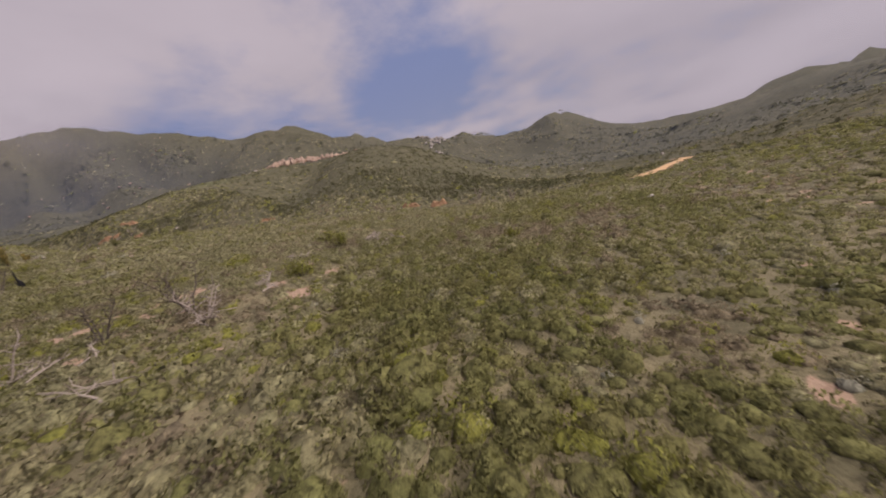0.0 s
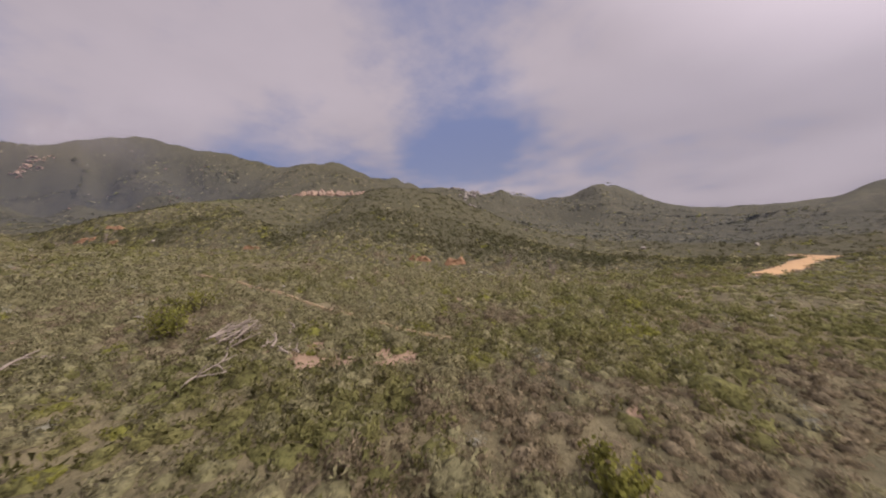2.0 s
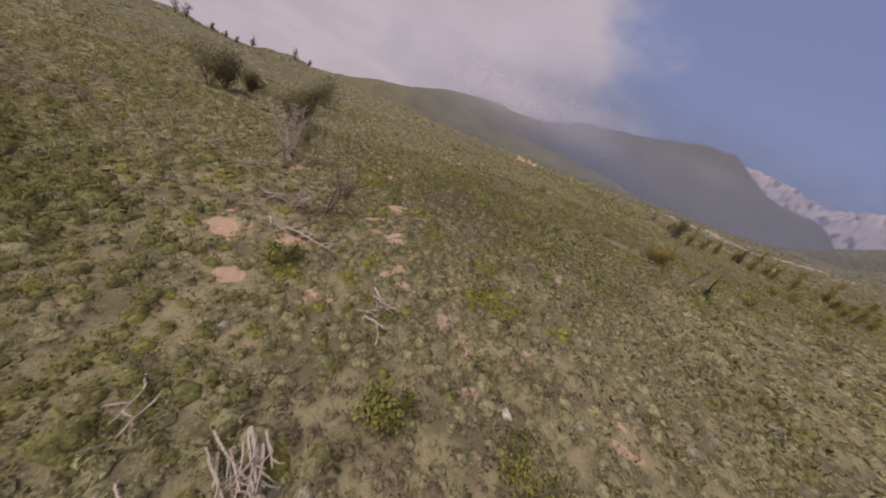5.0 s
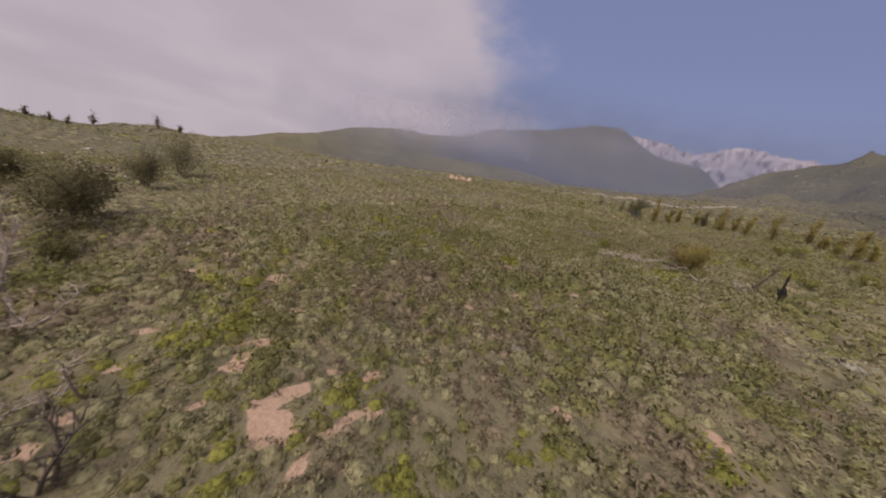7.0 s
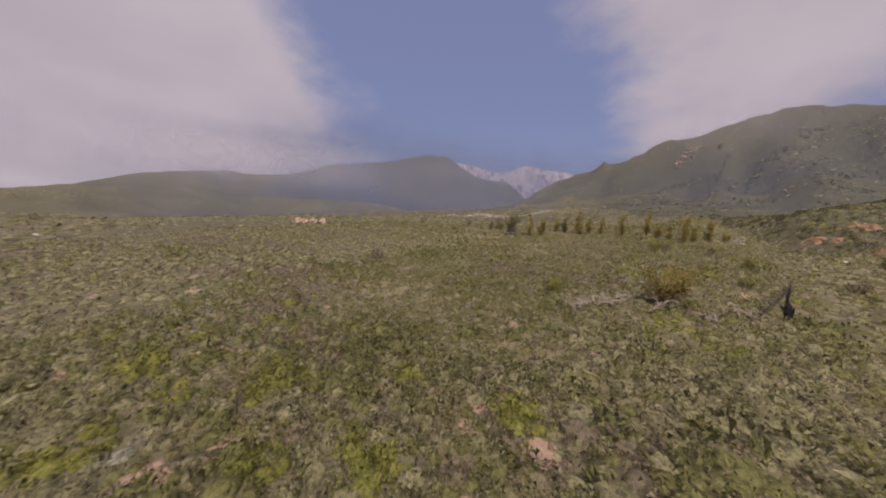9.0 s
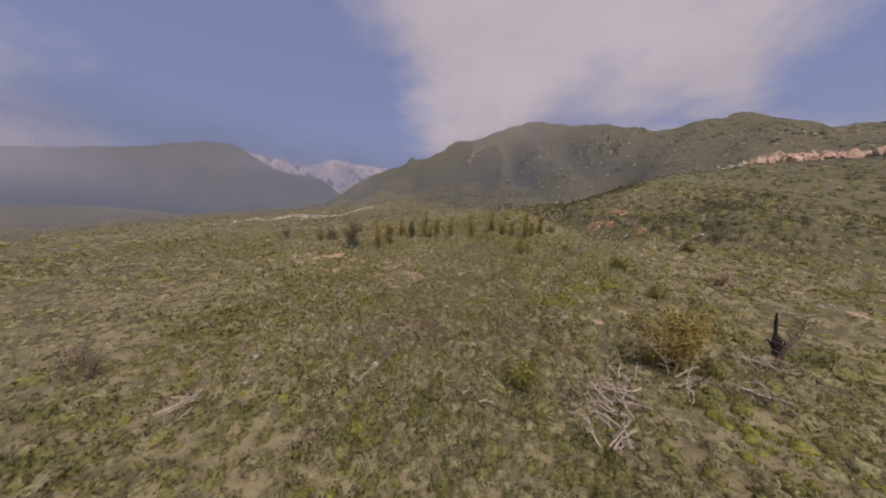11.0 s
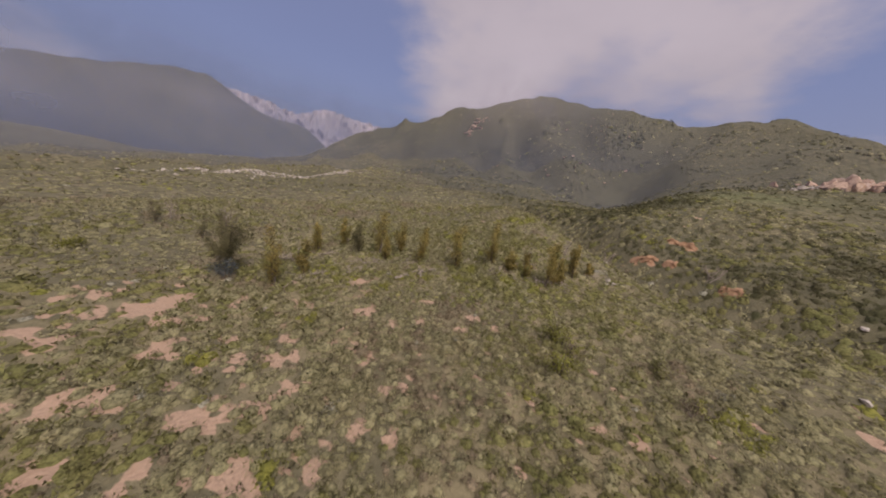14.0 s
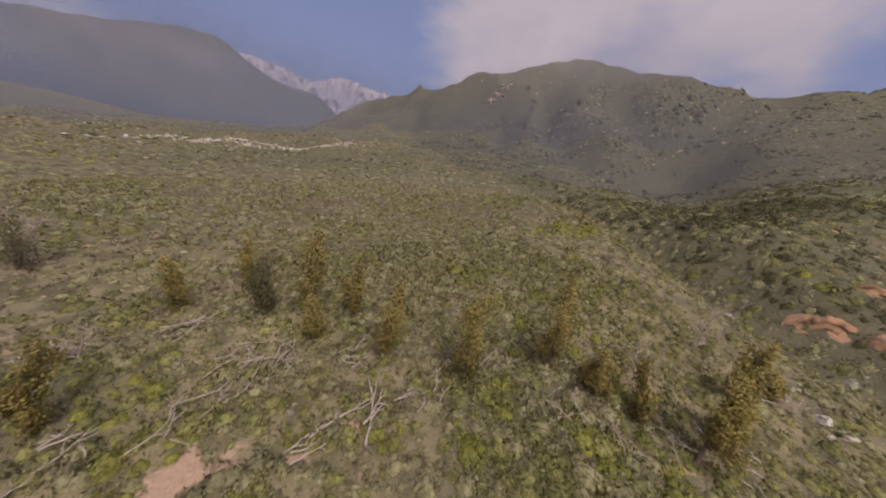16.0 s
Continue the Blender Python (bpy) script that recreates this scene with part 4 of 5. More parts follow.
def rock_field(name, spots, sizes, seed, material, label, flat=0.75, kind="stuff"):
    """Many broken stones set in the land as one mesh."""
    rng = np.random.default_rng(seed)
    s = Shape()
    for (x, y), size in zip(spots, sizes):
        v, f = stone_shape(rng, size, flat * rng.uniform(0.7, 1.3), 8)
        a = rng.uniform(0, 6.28)
        c, d = math.cos(a), math.sin(a)
        s.add(np.stack([v[:, 0] * c - v[:, 1] * d + x, v[:, 0] * d + v[:, 1] * c + y, v[:, 2] + float(ground(x, y)) + size * 0.25], -1), f)
    return tagged(new(name, s.mesh(name, material)), label, "rocks", kind=kind)


def earth_bank(x0, y0, x1, y1, h, seed):
    """A raw cut in the side of the gully: a steep worn face of red earth with runnels, facing the open slope."""
    rng = np.random.default_rng(seed)
    n, m = 26, 8
    u = np.linspace(0, 1, n)
    x, y = x0 + (x1 - x0) * u, y0 + (y1 - y0) * u
    ln = math.hypot(x1 - x0, y1 - y0)
    px, py = -(y1 - y0) / ln, (x1 - x0) / ln
    if px + py > 0:
        px, py = -px, -py
    rise = h * np.clip(np.minimum(u, 1 - u) * 5, 0, 1) ** 0.6 * (1 + 0.4 * fractal(u * ln, u * 0 + seed, 0.8, 3))
    v = []
    for k in range(m):
        t = k / (m - 1)
        out = 0.5 * h * (1 - t) ** 1.4 + 0.16 * fractal(u * ln, t * 2.0 + u * 0 + seed, 0.5, 3) - 0.1
        bx, by = x + px * out, y + py * out
        v.append(np.stack([bx, by, ground(bx, by) - 0.15 + rise * t * 0.9], -1))
    bx, by = x - px * 0.9, y - py * 0.9
    v.append(np.stack([bx, by, ground(bx, by) - 0.2 + rise * 0.35], -1))
    i, j = np.meshgrid(np.arange(m), np.arange(n - 1), indexing="ij")
    f = np.stack([i * n + j, i * n + j + 1, (i + 1) * n + j + 1, (i + 1) * n + j], -1).reshape(-1, 4)
    return tagged(new("earth_bank", mesh_from("earth_bank", np.concatenate(v), f, M_REDSOIL, True)), "raw orange-red earth bank cut into the gully side", "earth bank", "raw banks in the gullies")


# ---- far mountains, haze and mist sheets ----


def snow_mountain():
    """The distant range with snow in its gullies."""
    crest = [(-50, 9.0), (-44, 10.6), (-39.3, 11.6), (-36.8, 11.3), (-34.8, 11.0), (-32.8, 10.2), (-30.5, 10.1), (-28, 10.9), (-26, 11.6), (-23.9, 11.1), (-22, 10.7), (-20, 10.6), (-18, 10.1), (-12, 9.0), (-4, 7.0)]
    az, el = np.array(crest).T
    a = np.linspace(-50, -4, 220)
    top = np.interp(a, az, el) + 0.07 * fractal(a * 1.0, a * 0 + 2, 1.2, 4, 91)
    dist = 2700.0
    rows = 44
    v = []
    for k in range(rows + 1):
        t = k / rows
        gully = np.abs(fractal(a * 1.0 + 0.6 * t, t * 3.0 + 0 * a, 2.6, 4, 93, 0.6))
        r = dist - 1100 * (1 - t) + 90 * gully * (1 - t * 0.6) + 60 * fractal(a * 3, t * 12 + 0 * a, 1.0, 3, 95)
        z = np.tan(np.radians(top)) * dist * t ** 1.15 - 40 * gully * (1 - t)
        v.append(np.stack([5 + r * np.sin(np.radians(a)), 17 + r * np.cos(np.radians(a)), z], -1))
    v = np.concatenate(v)
    n = len(a)
    i, j = np.meshgrid(np.arange(rows), np.arange(n - 1), indexing="ij")
    f = np.stack([i * n + j, i * n + j + 1, (i + 1) * n + j + 1, (i + 1) * n + j], -1).reshape(-1, 4)
    m = bpy.data.materials.new("far rock and snow")
    m.use_nodes = True
    g = Nodes(m.node_tree)
    pos = g.add("ShaderNodeNewGeometry").outputs["Position"]
    stretch = g.add("ShaderNodeVectorMath", dict(operation="MULTIPLY"), i0=pos, i1=(1.0, 1.0, 0.45)).outputs[0]
    high = g.step(g.add("ShaderNodeSeparateXYZ", i0=pos).outputs[2], 300.0, 560.0)
    vein = g.math("ADD", g.noise(stretch, 0.012, 6.0, 0.65), g.math("MULTIPLY", high, 0.16))
    snow = g.step(vein, 0.745, 0.80)
    rock = g.mix(g.noise(pos, 0.01, 5.0), (0.34, 0.285, 0.285), (0.46, 0.39, 0.375))
    b = g.add("ShaderNodeBsdfPrincipled", Base_Color=g.mix(snow, rock, (0.85, 0.84, 0.84)), Roughness=0.9)
    g.add("ShaderNodeOutputMaterial", Surface=b)
    return tagged(new("backdrop_mountain", mesh_from("backdrop_mountain", v, f, m, True)), "distant rocky mountain range streaked with snow", "mountain", kind="structure")


snow_mountain()


def haze_material():
    """Haze and thin mist: lets most light through and scatters the rest in a set tint; the mesh says how dense it is.
    """
    m = bpy.data.materials.new("mist")
    m.use_nodes = True
    g = Nodes(m.node_tree)
    pos = g.add("ShaderNodeNewGeometry").outputs["Position"]
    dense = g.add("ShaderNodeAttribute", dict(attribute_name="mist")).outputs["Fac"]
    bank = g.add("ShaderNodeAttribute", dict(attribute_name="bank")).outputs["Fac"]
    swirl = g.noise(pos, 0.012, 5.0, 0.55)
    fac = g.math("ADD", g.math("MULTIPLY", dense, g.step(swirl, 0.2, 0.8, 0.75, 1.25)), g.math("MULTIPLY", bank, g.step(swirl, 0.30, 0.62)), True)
    # distance haze is put into the blue tone; near white for cloud banks
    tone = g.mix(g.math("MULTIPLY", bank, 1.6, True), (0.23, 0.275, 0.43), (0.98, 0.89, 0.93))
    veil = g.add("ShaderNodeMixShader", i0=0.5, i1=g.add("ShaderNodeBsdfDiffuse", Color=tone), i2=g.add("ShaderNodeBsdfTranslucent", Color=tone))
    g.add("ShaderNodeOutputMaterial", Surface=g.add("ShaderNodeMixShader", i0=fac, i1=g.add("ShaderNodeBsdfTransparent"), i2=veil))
    return m


M_HAZE = haze_material()


def haze_sheet(line, low, high, dense, full, banks=(), edge=0.18):
    """An added veil standing in for haze and mist along a line on the plan, dense up to the height full and thinning
    out to high. banks: x, y, z, reach, rise, weight of thicker cloud in it.
    """
    pts = np.array(line, float)
    seg = np.r_[0, np.cumsum(np.hypot(*np.diff(pts, axis=0).T))]
    s = np.linspace(0, seg[-1], 80)
    x, y = np.interp(s, seg, pts[:, 0]), np.interp(s, seg, pts[:, 1])
    for _ in range(20):
        x[1:-1], y[1:-1] = (x[:-2] + x[2:]) / 2, (y[:-2] + y[2:]) / 2
    z = np.linspace(low, high, 26)
    v = np.stack([np.repeat(x[None], 26, 0), np.repeat(y[None], 26, 0), np.repeat(z[:, None], 80, 1)], -1).reshape(-1, 3)
    i, j = np.meshgrid(np.arange(25), np.arange(79), indexing="ij")
    f = np.stack([i * 80 + j, i * 80 + j + 1, (i + 1) * 80 + j + 1, (i + 1) * 80 + j], -1).reshape(-1, 4)
    me = mesh_from("backdrop_haze", v, f, M_HAZE, True)
    ends = np.clip(np.minimum(s, seg[-1] - s) / (edge * seg[-1]), 0, 1)
    fade = np.clip((high - z) / (high - full), 0, 1)
    d = dense * (fade * fade * (3 - 2 * fade))[:, None] * (ends * ends * (3 - 2 * ends))[None]
    b = np.zeros(len(v))
    for bx, by, bz, reach, rise, weight in banks:
        b = np.maximum(b, weight * np.exp(-((v[:, 0] - bx) ** 2 + (v[:, 1] - by) ** 2) / reach ** 2 - ((v[:, 2] - bz) / rise) ** 2))
    me.attributes.new("mist", "FLOAT", "POINT").data.foreach_set("value", d.ravel().astype(np.float32))
    me.attributes.new("bank", "FLOAT", "POINT").data.foreach_set("value", (b.reshape(26, 80) * (ends[None] ** 0.5) * np.clip((high - z) / 15, 0, 1)[:, None]).ravel().astype(np.float32))
    return tagged(new("backdrop_haze", me), "tinted sheet standing in for haze and thin mist before the far slopes", "mist", kind="structure")


haze_sheet([(-262, -50), (-245, 20), (-215, 110), (-150, 225), (-60, 232), (20, 180), (85, 160), (140, 150)], -40, 62, 0.13, 12,
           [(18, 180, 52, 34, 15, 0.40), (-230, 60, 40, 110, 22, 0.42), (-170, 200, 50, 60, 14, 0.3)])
haze_sheet([(-390, -70), (-365, 20), (-320, 170), (-240, 290), (-90, 290), (10, 222), (90, 190), (150, 172)], -40, 95, 0.18, 30,
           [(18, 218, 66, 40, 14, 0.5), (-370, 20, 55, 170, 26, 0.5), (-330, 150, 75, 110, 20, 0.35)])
haze_sheet([(-900, 640), (-760, 850), (-500, 1060), (-200, 1150), (300, 1100)], -40, 330, 0.36, 140, edge=0.1)
haze_sheet([(-520, 60), (-470, 190), (-420, 290), (-375, 390), (-335, 495), (-250, 610), (-120, 690)], -40, 205, 0.44, 110, edge=0.25)
haze_sheet([(60, -160), (118, -90), (140, -20), (136, 40), (112, 100), (70, 140), (10, 152), (-50, 190)], -40, 46, 0.13, 16, edge=0.1)

# ---- trees ----
# the line of slim burnt trees on the rise: x, y, height
GROVE = [(-16.0, 55.6, 5.0), (-10.5, 54.6, 4.8), (-9.4, 57.2, 3.2), (-11.9, 65.0, 3.4), (-10.2, 68.0, 3.2), (-7.2, 66.0, 4.0), (-4.7, 66.3, 5.2), (-2.2, 66.8, 3.6),
         (0.7, 64.2, 3.9), (4.8, 63.4, 4.6), (8.9, 65.0, 4.9), (11.1, 64.1, 2.3), (14.5, 62.2, 4.6), (18.3, 65.5, 3.6), (20.4, 66.5, 1.5), (12.6, 63.4, 2.6), (16.2, 63.2, 2.8), (-3.6, 64.6, 2.8)]
for k, (x, y, h) in enumerate(GROVE):
    wide = k in (0, 12, 11)
    resprout_tree(x, y, h, 100 + k, M_DARKLEAF if k in (0, 5) else M_TREE, 0.33 if k == 0 else 0.25 if wide else 0.17, 7500 if k == 0 else 4800 if wide else 3400, lean=0.08, bare=0.2, leaf=0.12)
# darker oaks further up the slope
for k, (x, y, h) in enumerate([(-25.2, 66.0, 3.0), (-23.9, 65.2, 3.2), (-36.2, 67.5, 2.9), (-26.5, 64.6, 2.6)]):
    resprout_tree(x, y, h, 140 + k, M_DARKLEAF, 0.28, 900, label="bushy dark oak regrowth with bare grey poles")
resprout_tree(-49.2, 60.7, 3.0, 150, M_DARKLEAF, 0.22, 420, label="leaning scorched tree on the open flat", lean=0.5)
for k, (x, y, h, w_) in enumerate([(3.2, -36.4, 5.6, 0.40), (1.2, -35.6, 4.6, 0.40), (-4.4, -35.2, 3.4, 0.40), (-21.4, -29.4, 6.2, 0.40), (-9.4, -28.4, 4.6, 0.45), (9.0, -24.6, 4.2, 0.40), (5.6, -25.6, 3.6, 0.45)]):
    bush(x, y, h, h * (0.3 if w_ < 0.3 else 0.42), 160 + k, M_DARKLEAF, "dark scrub oak with scorched lower branches", 3400, "scrub_oak", 9, 0.17)
# trees on the brow
for k, (x, y, h) in enumerate([(-93.3, -98.9, 5.5), (-94.8, -96.6, 4.5), (-98.6, -90.1, 2.3), (-100.6, -86.4, 2.3), (-102.1, -83.4, 2.2), (-104.4, -78.6, 3.6), (-110.0, -64.6, 4.2), (-111.7, -59.3, 2.2)]):
    resprout_tree(x, y, h, 180 + k, M_DARKLEAF, 0.34, 420, label="small dark tree standing on the skyline", leaf=0.3)
bush(16.0, 20.8, 3.2, 0.8, 201, M_TREE, "tall yellow-olive shrub beside bleached dead stems", 4200, stems=11, leaf=0.16)
bush(8.2, 18.6, 1.5, 0.8, 223, M_BRIGHT, "light green shrub among fallen branches", 1100)
bush(17.4, 19.9, 1.0, 0.7, 224, M_LEAFY, "leafy green shrub at a tree foot", 900)
bare_tree(15.5, 20.2, 2.6, 202, "bleached dead stems beside a green shrub", stems=2, spread=0.1)
bush(12.2, 47.8, 1.9, 0.9, 203, M_BRIGHT, "round light green shrub above the sage", 900)
bush(13.0, 51.0, 1.8, 1.1, 204, M_BRIGHT, "light green bush with grey stems", 1000)
bush(13.5, 49.3, 1.5, 0.8, 205, M_BROWN, "grey twiggy bush nearly leafless", 420, leaf=0.09)
bush(18.6, 45.6, 1.1, 0.8, 206, M_BROWN, "low grey twiggy bush", 420, leaf=0.09)
bush(18.6, 48.6, 1.2, 0.9, 207, M_OLIVE, "low olive bush on the slope", 600)
bush(-14.7, 54.3, 2.0, 1.0, 208, M_BLUE, "blue-grey leafy shrub at a tree's foot", 1100)
bush(41.2, -11.8, 1.5, 0.9, 209, M_BRIGHT, "light green shrub behind a wood pile", 1000)
bush(35.0, -16.8, 1.2, 0.8, 210, M_BRIGHT, "light green shrub on the slope", 800)
bush(42.4, -8.0, 1.5, 0.9, 211, M_BRIGHT, "thin light green shrub", 700)
bush(45.9, -26.1, 0.9, 0.55, 212, M_BRIGHT, "small light green shrub", 700)
bush(47.3, -32.0, 0.7, 0.7, 213, M_BROWN, "low purple-brown twiggy shrub", 500, leaf=0.08)
bush(14.2, -22.6, 1.6, 1.1, 214, M_OLIVE, "olive bush beside a dead tree", 1100)
bush(12.5, -23.4, 2.2, 1.0, 215, M_DARKLEAF, "dark scrub oak bush", 1000)
bush(20.7, 30.5, 1.3, 1.0, 216, M_BRIGHT, "light green bush on the flat", 700)
bush(27.5, 34.0, 1.4, 1.2, 217, M_BROWN, "grey-brown shrub with thin leaves", 600)
bush(-13.4, 17.3, 1.7, 0.9, 218, M_BROWN, "dead brown shrub on the open slope", 600, leaf=0.09)
bush(-15.4, 18.2, 1.9, 0.9, 219, M_BROWN, "dead brown shrub on the open slope", 600, leaf=0.09)
bush(-32.4, 56.0, 1.2, 1.4, 220, M_BRIGHT, "light green shrub patch on the flat", 700, leaf=0.18)
bush(22.0, 40.0, 1.5, 1.6, 221, M_BRIGHT, "spreading light green shrub", 900, leaf=0.15)
bush(32.0, 45.0, 1.3, 1.3, 222, M_OLIVE, "spreading olive shrub on the flat", 700, leaf=0.15)
# leafless trees
bare_tree(29.4, -16.5, 2.7, 231, "bare burnt tree with thin upright stems", material=M_BARK, stems=4, spread=0.18)
bare_tree(22.0, -20.6, 4.6, 232, "bleached dead tree leaning far over", stems=3, lean=(-0.15, -0.75), spread=0.18, thick=1.8)
bare_tree(17.8, -22.1, 3.6, 233, "bare grey tree with many fine twigs", stems=5, spread=0.25, thick=1.4)
bare_tree(29.6, -17.9, 2.0, 234, "low bare bleached tree", stems=4, spread=0.6, thick=1.3)
bare_tree(20.1, -19.7, 2.2, 235, "bleached dead tree fallen half over", stems=3, spread=0.8, lean=(0.5, 0.2))
bare_tree(26.1, -16.1, 2.2, 236, "thin bare shrub skeleton", material=M_BARK, stems=3, spread=0.2)
bare_tree(20.6, 20.8, 3.2, 237, "crooked bare snag beside a charred stump", material=M_BARK, stems=2, spread=0.3, lean=(0.25, 0.1))
bare_tree(82.4, -7.9, 3.0, 238, "pale leafless tree at the foot of the hill", stems=5, spread=0.3)
bare_tree(84.0, 0.4, 2.6, 248, "thin pale leafless tree below the dark hill", stems=4, spread=0.25)
bare_tree(36.2, 69.9, 2.6, 239, "pale dead tree in the gully", stems=4, spread=0.5)
bare_tree(28.6, 80.6, 2.0, 240, "pale dead tree in the gully", stems=3, spread=0.5)
bare_tree(32.0, 47.0, 1.8, 241, "bleached snag on the green flat", stems=2, spread=0.3)
bare_tree(-25.0, 66.6, 4.0, 242, "bare grey poles among oak regrowth", stems=4, spread=0.12)
bare_tree(-36.5, 70.0, 3.4, 243, "bare grey poles on the slope", stems=3, spread=0.12)
bare_tree(13.3, 65.0, 3.3, 244, "thin bare pole among burnt trees", stems=1, spread=0.1)
bare_tree(18.0, 69.0, 3.3, 245, "thin bare pole beyond the burnt trees", stems=2, spread=0.08)
bare_tree(-12.6, 60.7, 1.8, 246, "grey leafless bush on the slope", stems=5, spread=0.7)
bare_tree(23.6, -16.8, 1.8, 247, "small bleached snag in the scrub", stems=2, spread=0.7)


def burnt_stump(x, y):
    """A charred trunk with one thin spike left standing."""
    rng = np.random.default_rng(250)
    root = stand("burnt_stump", x, y, "black charred tree stump with a thin upright spike", "stump")
    body, spike = Shape(), Shape()
    p = np.array([(0, 0, -0.1), (0.02, 0, 0.25), (0.0, 0.03, 0.6), (-0.05, 0.0, 0.95), (-0.08, 0, 1.2)])
    body.tube(p, [0.20, 0.20, 0.24, 0.18, 0.08], 10)
    for _ in range(5):
        a = rng.uniform(0, 6.28)
        b = wander(rng, (0.2 * math.cos(a), 0.2 * math.sin(a), 0.5), (math.cos(a) * 0.3, math.sin(a) * 0.3, 1), 0.5, 4, 0.15)
        body.tube(b, np.linspace(0.07, 0.02, 5), 6)
    s = np.array([(-0.10, 0, 0.9), (-0.13, 0, 1.4), (-0.12, 0.02, 1.9), (-0.10, 0.02, 2.35)])
    spike.tube(s, [0.09, 0.075, 0.08, 0.02], 7)
    part("trunk", body, M_CHAR, root)
    part("spike", spike, M_CHAR, root)


burnt_stump(22.0, 22.3)

# ---- fallen wood: x, y, branches, length, heading ----
WOOD = [(43.6, -16.2, 3, 1.4, 60), (44.2, -16.7, 4, 1.2, 95), (42.4, -17.2, 1, 2.0, 10), (45.1, -14.4, 3, 0.9, 70), (37.8, -12.5, 4, 1.2, 80),
        (29.4, -18.9, 7, 2.4, 105), (32.7, -17.3, 7, 1.9, 80), (36.8, -12.4, 7, 1.8, 40), (26.3, -21.8, 6, 2.4, 110), (22.2, -21.3, 4, 2.2, 30),
        (24.5, -17.4, 4, 1.6, 30), (26.0, -18.1, 4, 1.4, 60), (32.4, -16.3, 3, 1.6, 10), (29.5, -16.6, 7, 0.9, 20)]
for k, (x, y, n, ln, a) in enumerate(WOOD):
    fallen_wood(x, y, 300 + k, max(2, int(n * 0.65)), ln, a, 0.5, 0.7, 0.055)
fallen_wood(33.5, -15.9, 298, 1, 4.0, 73, 0.02, 0.05, 0.065, "long bleached fallen trunk lying in the scrub", 0.42, bend=0.06)
fallen_wood(42.8, -14.6, 299, 15, 2.0, 20, 0.14, 0.5, 0.045, "stacked pile of grey bleached logs in the scrub", 0.55, bend=0.05)
WOOD_TOP = [(10.9, 17.2, 7, 2.2, 95), (12.4, 18.0, 9, 2.6, 105), (13.4, 19.6, 4, 2.0, 60), (8.0, 18.6, 3, 1.2, 95), (15.8, 18.9, 6, 1.8, 20), (17.9, 18.6, 7, 2.0, 130), (19.6, 20.9, 6, 1.6, 120), (20.6, 20.2, 5, 1.6, 160), (-6.1, 16.0, 6, 2.0, 40),
            (0.7, 18.5, 3, 1.4, 90), (11.4, 15.6, 8, 2.2, 85), (6.4, 17.6, 2, 1.3, 80)]
for k, (x, y, n, ln, a) in enumerate(WOOD_TOP):
    fallen_wood(x, y, 330 + k, n, ln, a, 0.6, 0.9, 0.05)
WOOD_GROVE = [(0.4, 60.6, 2, 4.2, 75, .09), (-0.4, 58.6, 3, 1.8, 40, .05), (-3.9, 63.0, 6, 2.2, 80, .045), (-5.6, 62.1, 7, 2.2, 60, .045), (-5.0, 58.6, 3, 2.0, 70, .05), (-4.8, 60.0, 3, 1.6, 95, .045),
              (-10.2, 63.2, 4, 3.0, 30, .05), (-12.4, 60.8, 4, 1.8, 20, .04), (9.6, 62.6, 5, 1.7, 60, .04), (6.3, 65.2, 2, 2.2, 20, .05), (14.0, 62.8, 5, 1.7, 110, .045), (16.3, 63.0, 6, 2.2, 130, .05),
              (15.6, 61.4, 4, 1.8, 120, .04), (21.4, 66.3, 2, 2.4, 15, .05), (3.2, 62.2, 5, 1.4, 60, .04), (11.4, 61.6, 4, 1.4, 120, .04), (-7.9, 57.5, 4, 1.8, 55, .05), (-8.9, 55.6, 3, 1.4, 70, .04), (-1.2, 63.4, 4, 1.6, 20, .04)]
for k, (x, y, n, ln, a, th) in enumerate(WOOD_GROVE):
    fallen_wood(x, y, 350 + k, n + n // 2, ln, a, 0.6, 1.1, th * 0.9)

# ---- stones ----
STONES = [(39.8, -31.0, 0.2), (40.2, -30.8, 0.15), (39.5, -30.6, 0.13), (53.0, -4.0, 0.42), (58.3, -2.3, 0.2), (40.4, -7.8, 0.22), (29.6, 48.3, 0.4), (30.3, -31.0, 0.16), (83.1, -13.1, 0.5), (61.6, -32.8, 0.4), (22.5, 65.9, 0.48), (22.9, 65.2, 0.46), (28.4, 80.1, 0.5),
          (-8.5, 50.4, 0.28), (22.0, 65.0, 0.3), (30.6, 62.0, 0.28), (43.4, 60.4, 0.5), (46.5, -3.2, 0.2), (47.5, -5.0, 0.16), (57.0, 20.0, 0.4), (-34, -20, 0.5), (-44, -50, 0.6), (-30, -48, 0.5),
          (-22, -40, 0.4), (-52, -30, 0.6), (-60, -12, 0.5), (-8, -32, 0.3), (-16, -33, 0.3), (36.0, 52.0, 0.4), (48.0, 60.0, 0.4), (120, -12, 0.8), (128, -30, 0.8), (110, 0, 0.7), (112, 12, 0.7)]
for k, (x, y, r) in enumerate(STONES):
    boulder(x, y, r, 400 + k, flat=0.55 if r > 0.45 else 0.7)
rs = np.random.default_rng(77)


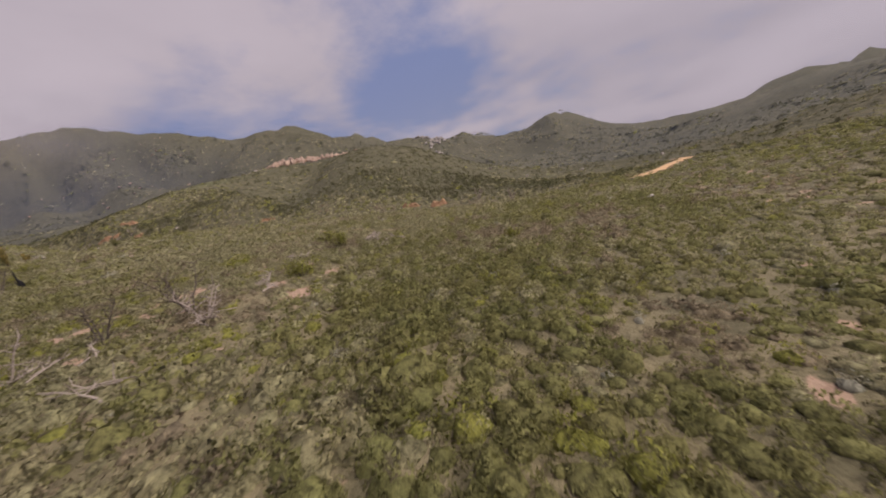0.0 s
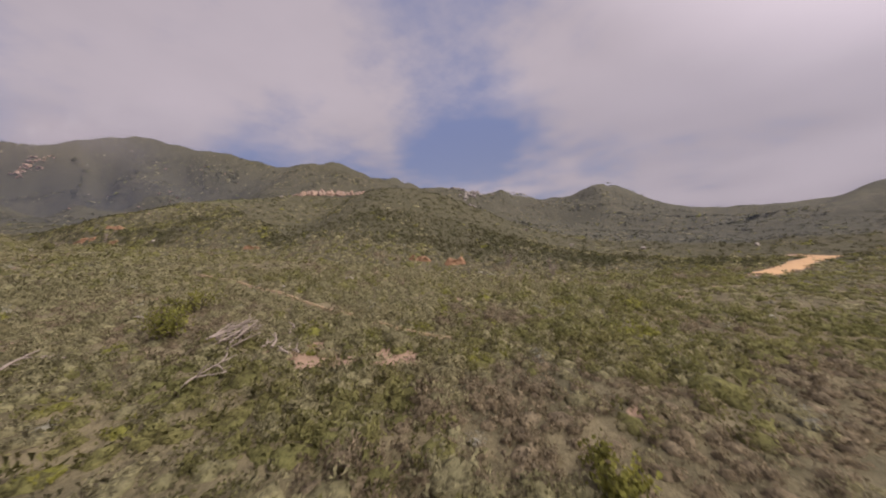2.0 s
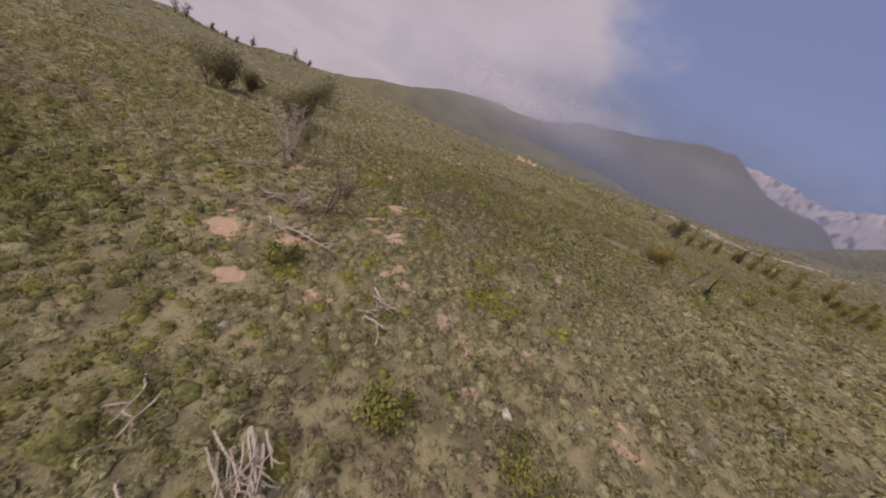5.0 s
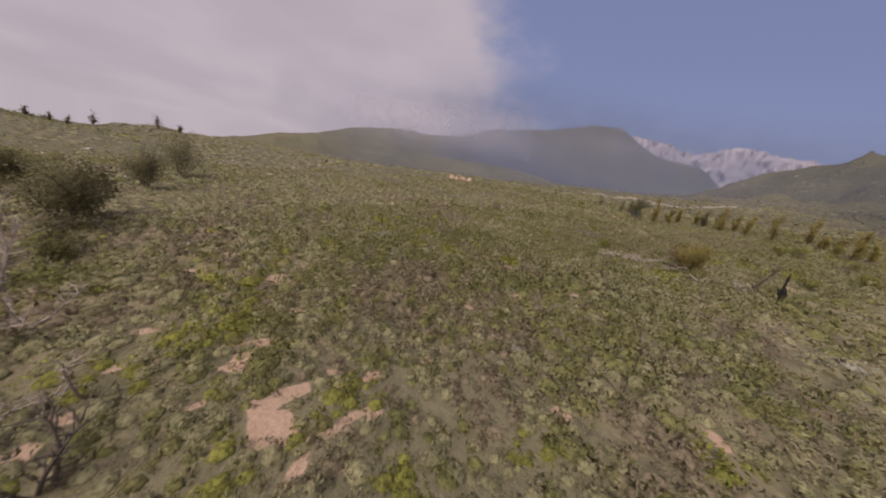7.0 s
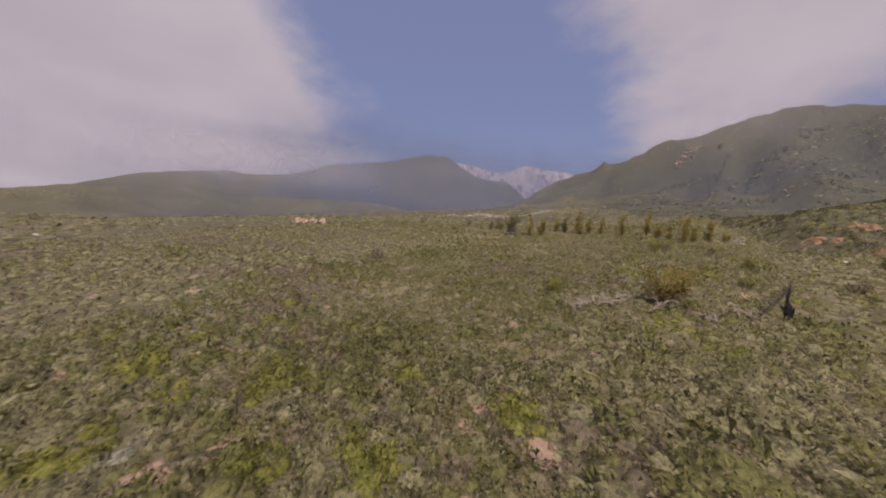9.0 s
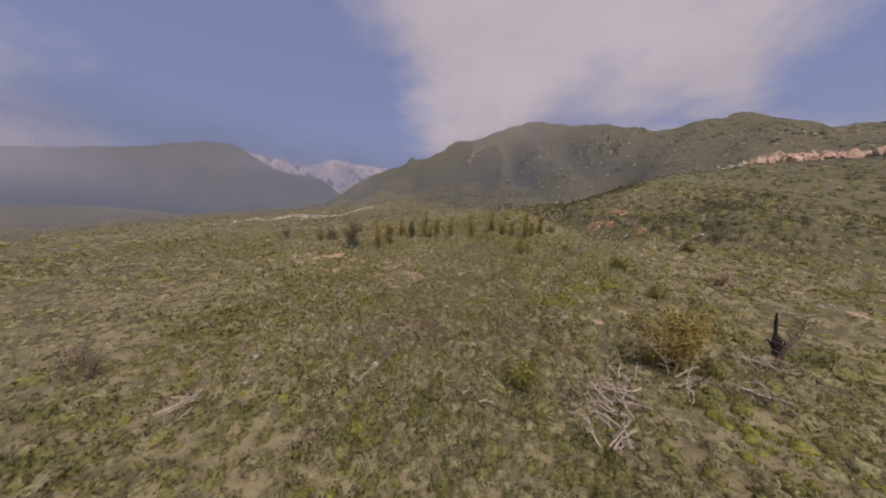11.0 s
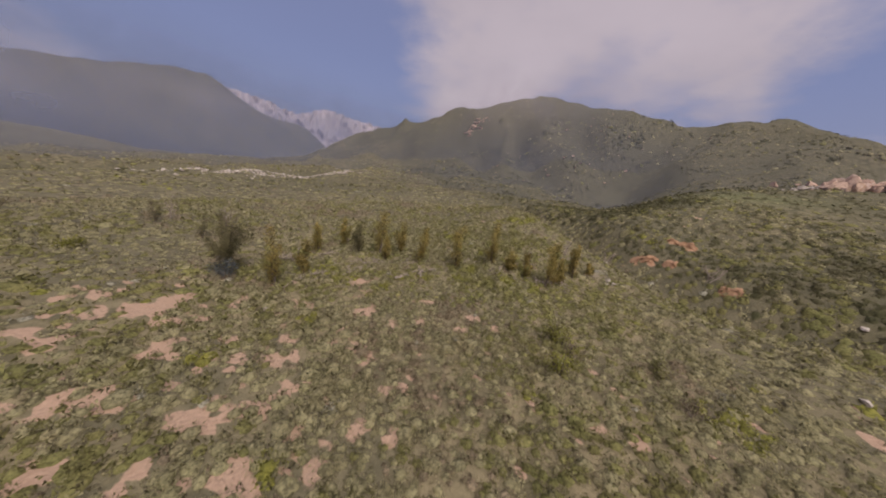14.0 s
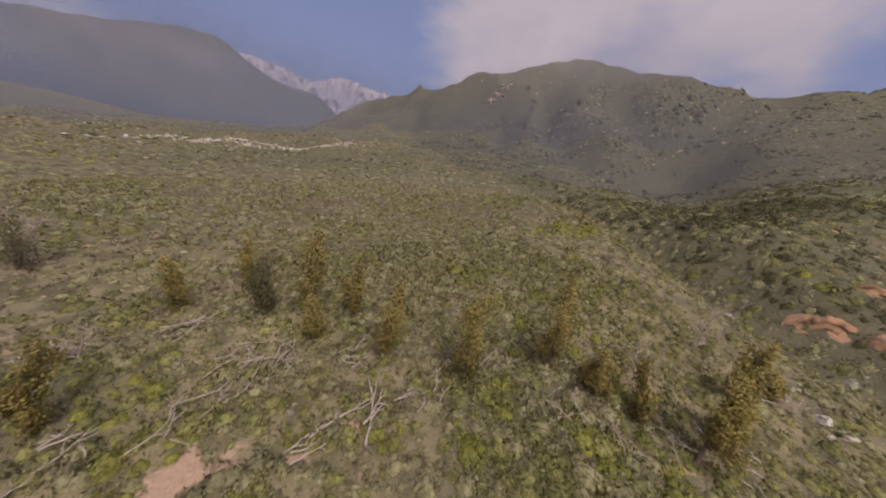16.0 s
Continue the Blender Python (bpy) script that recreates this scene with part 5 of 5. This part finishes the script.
def cluster(x, y, n, along, across, turn, lo, hi):
    u, v = rs.normal(size=n) * along, rs.normal(size=n) * across
    c, s = math.cos(turn), math.sin(turn)
    return np.stack([x + u * c - v * s, y + u * s + v * c], -1), rs.uniform(lo, hi, n)


for label, args in (("broken pale orange cliffs across the hillside", (101, 116.5, 60, 3.6, 4.0, 0.1, 0.4, 1.8)),
                    ("broken pale orange cliffs across the hillside", (113, 120, 85, 5.2, 7.0, 0.0, 0.4, 2.0)),
                    ("broken pale orange cliffs across the hillside", (131, 120, 100, 6.0, 8.0, 0.1, 0.4, 2.1)),
                    ("small broken pale rocks on the hillside", (91, 118, 18, 2.6, 1.0, 0.3, 0.4, 1.0)),
                    ("pale rocky scar near the hilltop", (0, 268, 46, 4.0, 4, 0.3, 0.5, 1.4)),
                    ("orange rock outcrop on the brow of the slope", (-57, 29, 22, 1.9, 1.0, 0.9, 0.5, 1.3)),
                    ("scattered dull orange rocks on the mountain flank", (60, 215, 45, 30, 18, 0.2, 0.4, 1.0)),
                    ("scattered pale rocks along the ridge", (175, 80, 60, 14, 5, 0.6, 0.6, 1.6))):
    spots, sizes = cluster(*args)
    rock_field("rock_outcrop", spots, sizes, 500 + int(args[2]), M_CLIFF if "orange" in label or "scar" in label else M_ROCK, label, 1.15 if "cliffs" in label else 0.75)
spots, sizes = [], []
for _ in range(700):
    t = rs.uniform() ** 0.7
    spots.append((-128 + 68 * t + rs.normal() * 5, 132 + 62 * t + rs.normal() * (6 + 3 * t)))
    sizes.append(rs.uniform(0.25, 1.0))
rock_field("wash_stones", spots, sizes, 520, M_ROCK, "band of pale boulders in the dry wash", 0.6)

# raw banks along the gullies
for k, (x0, y0, x1, y1, h) in enumerate([(74.6, 15.0, 77.6, 12.2, 1.0), (78.6, 10.0, 81.6, 7.4, 1.1), (30.6, 78.2, 33.4, 75.6, 0.6), (36.0, 79.4, 39.0, 76.6, 0.9), (33.4, 75.0, 34.6, 73.6, 0.8), (36.2, 68.2, 38.0, 66.6, 0.9), (55.4, 42.6, 57.6, 40.2, 0.9)]):
    earth_bank(x0, y0, x1, y1, h, 600 + k)
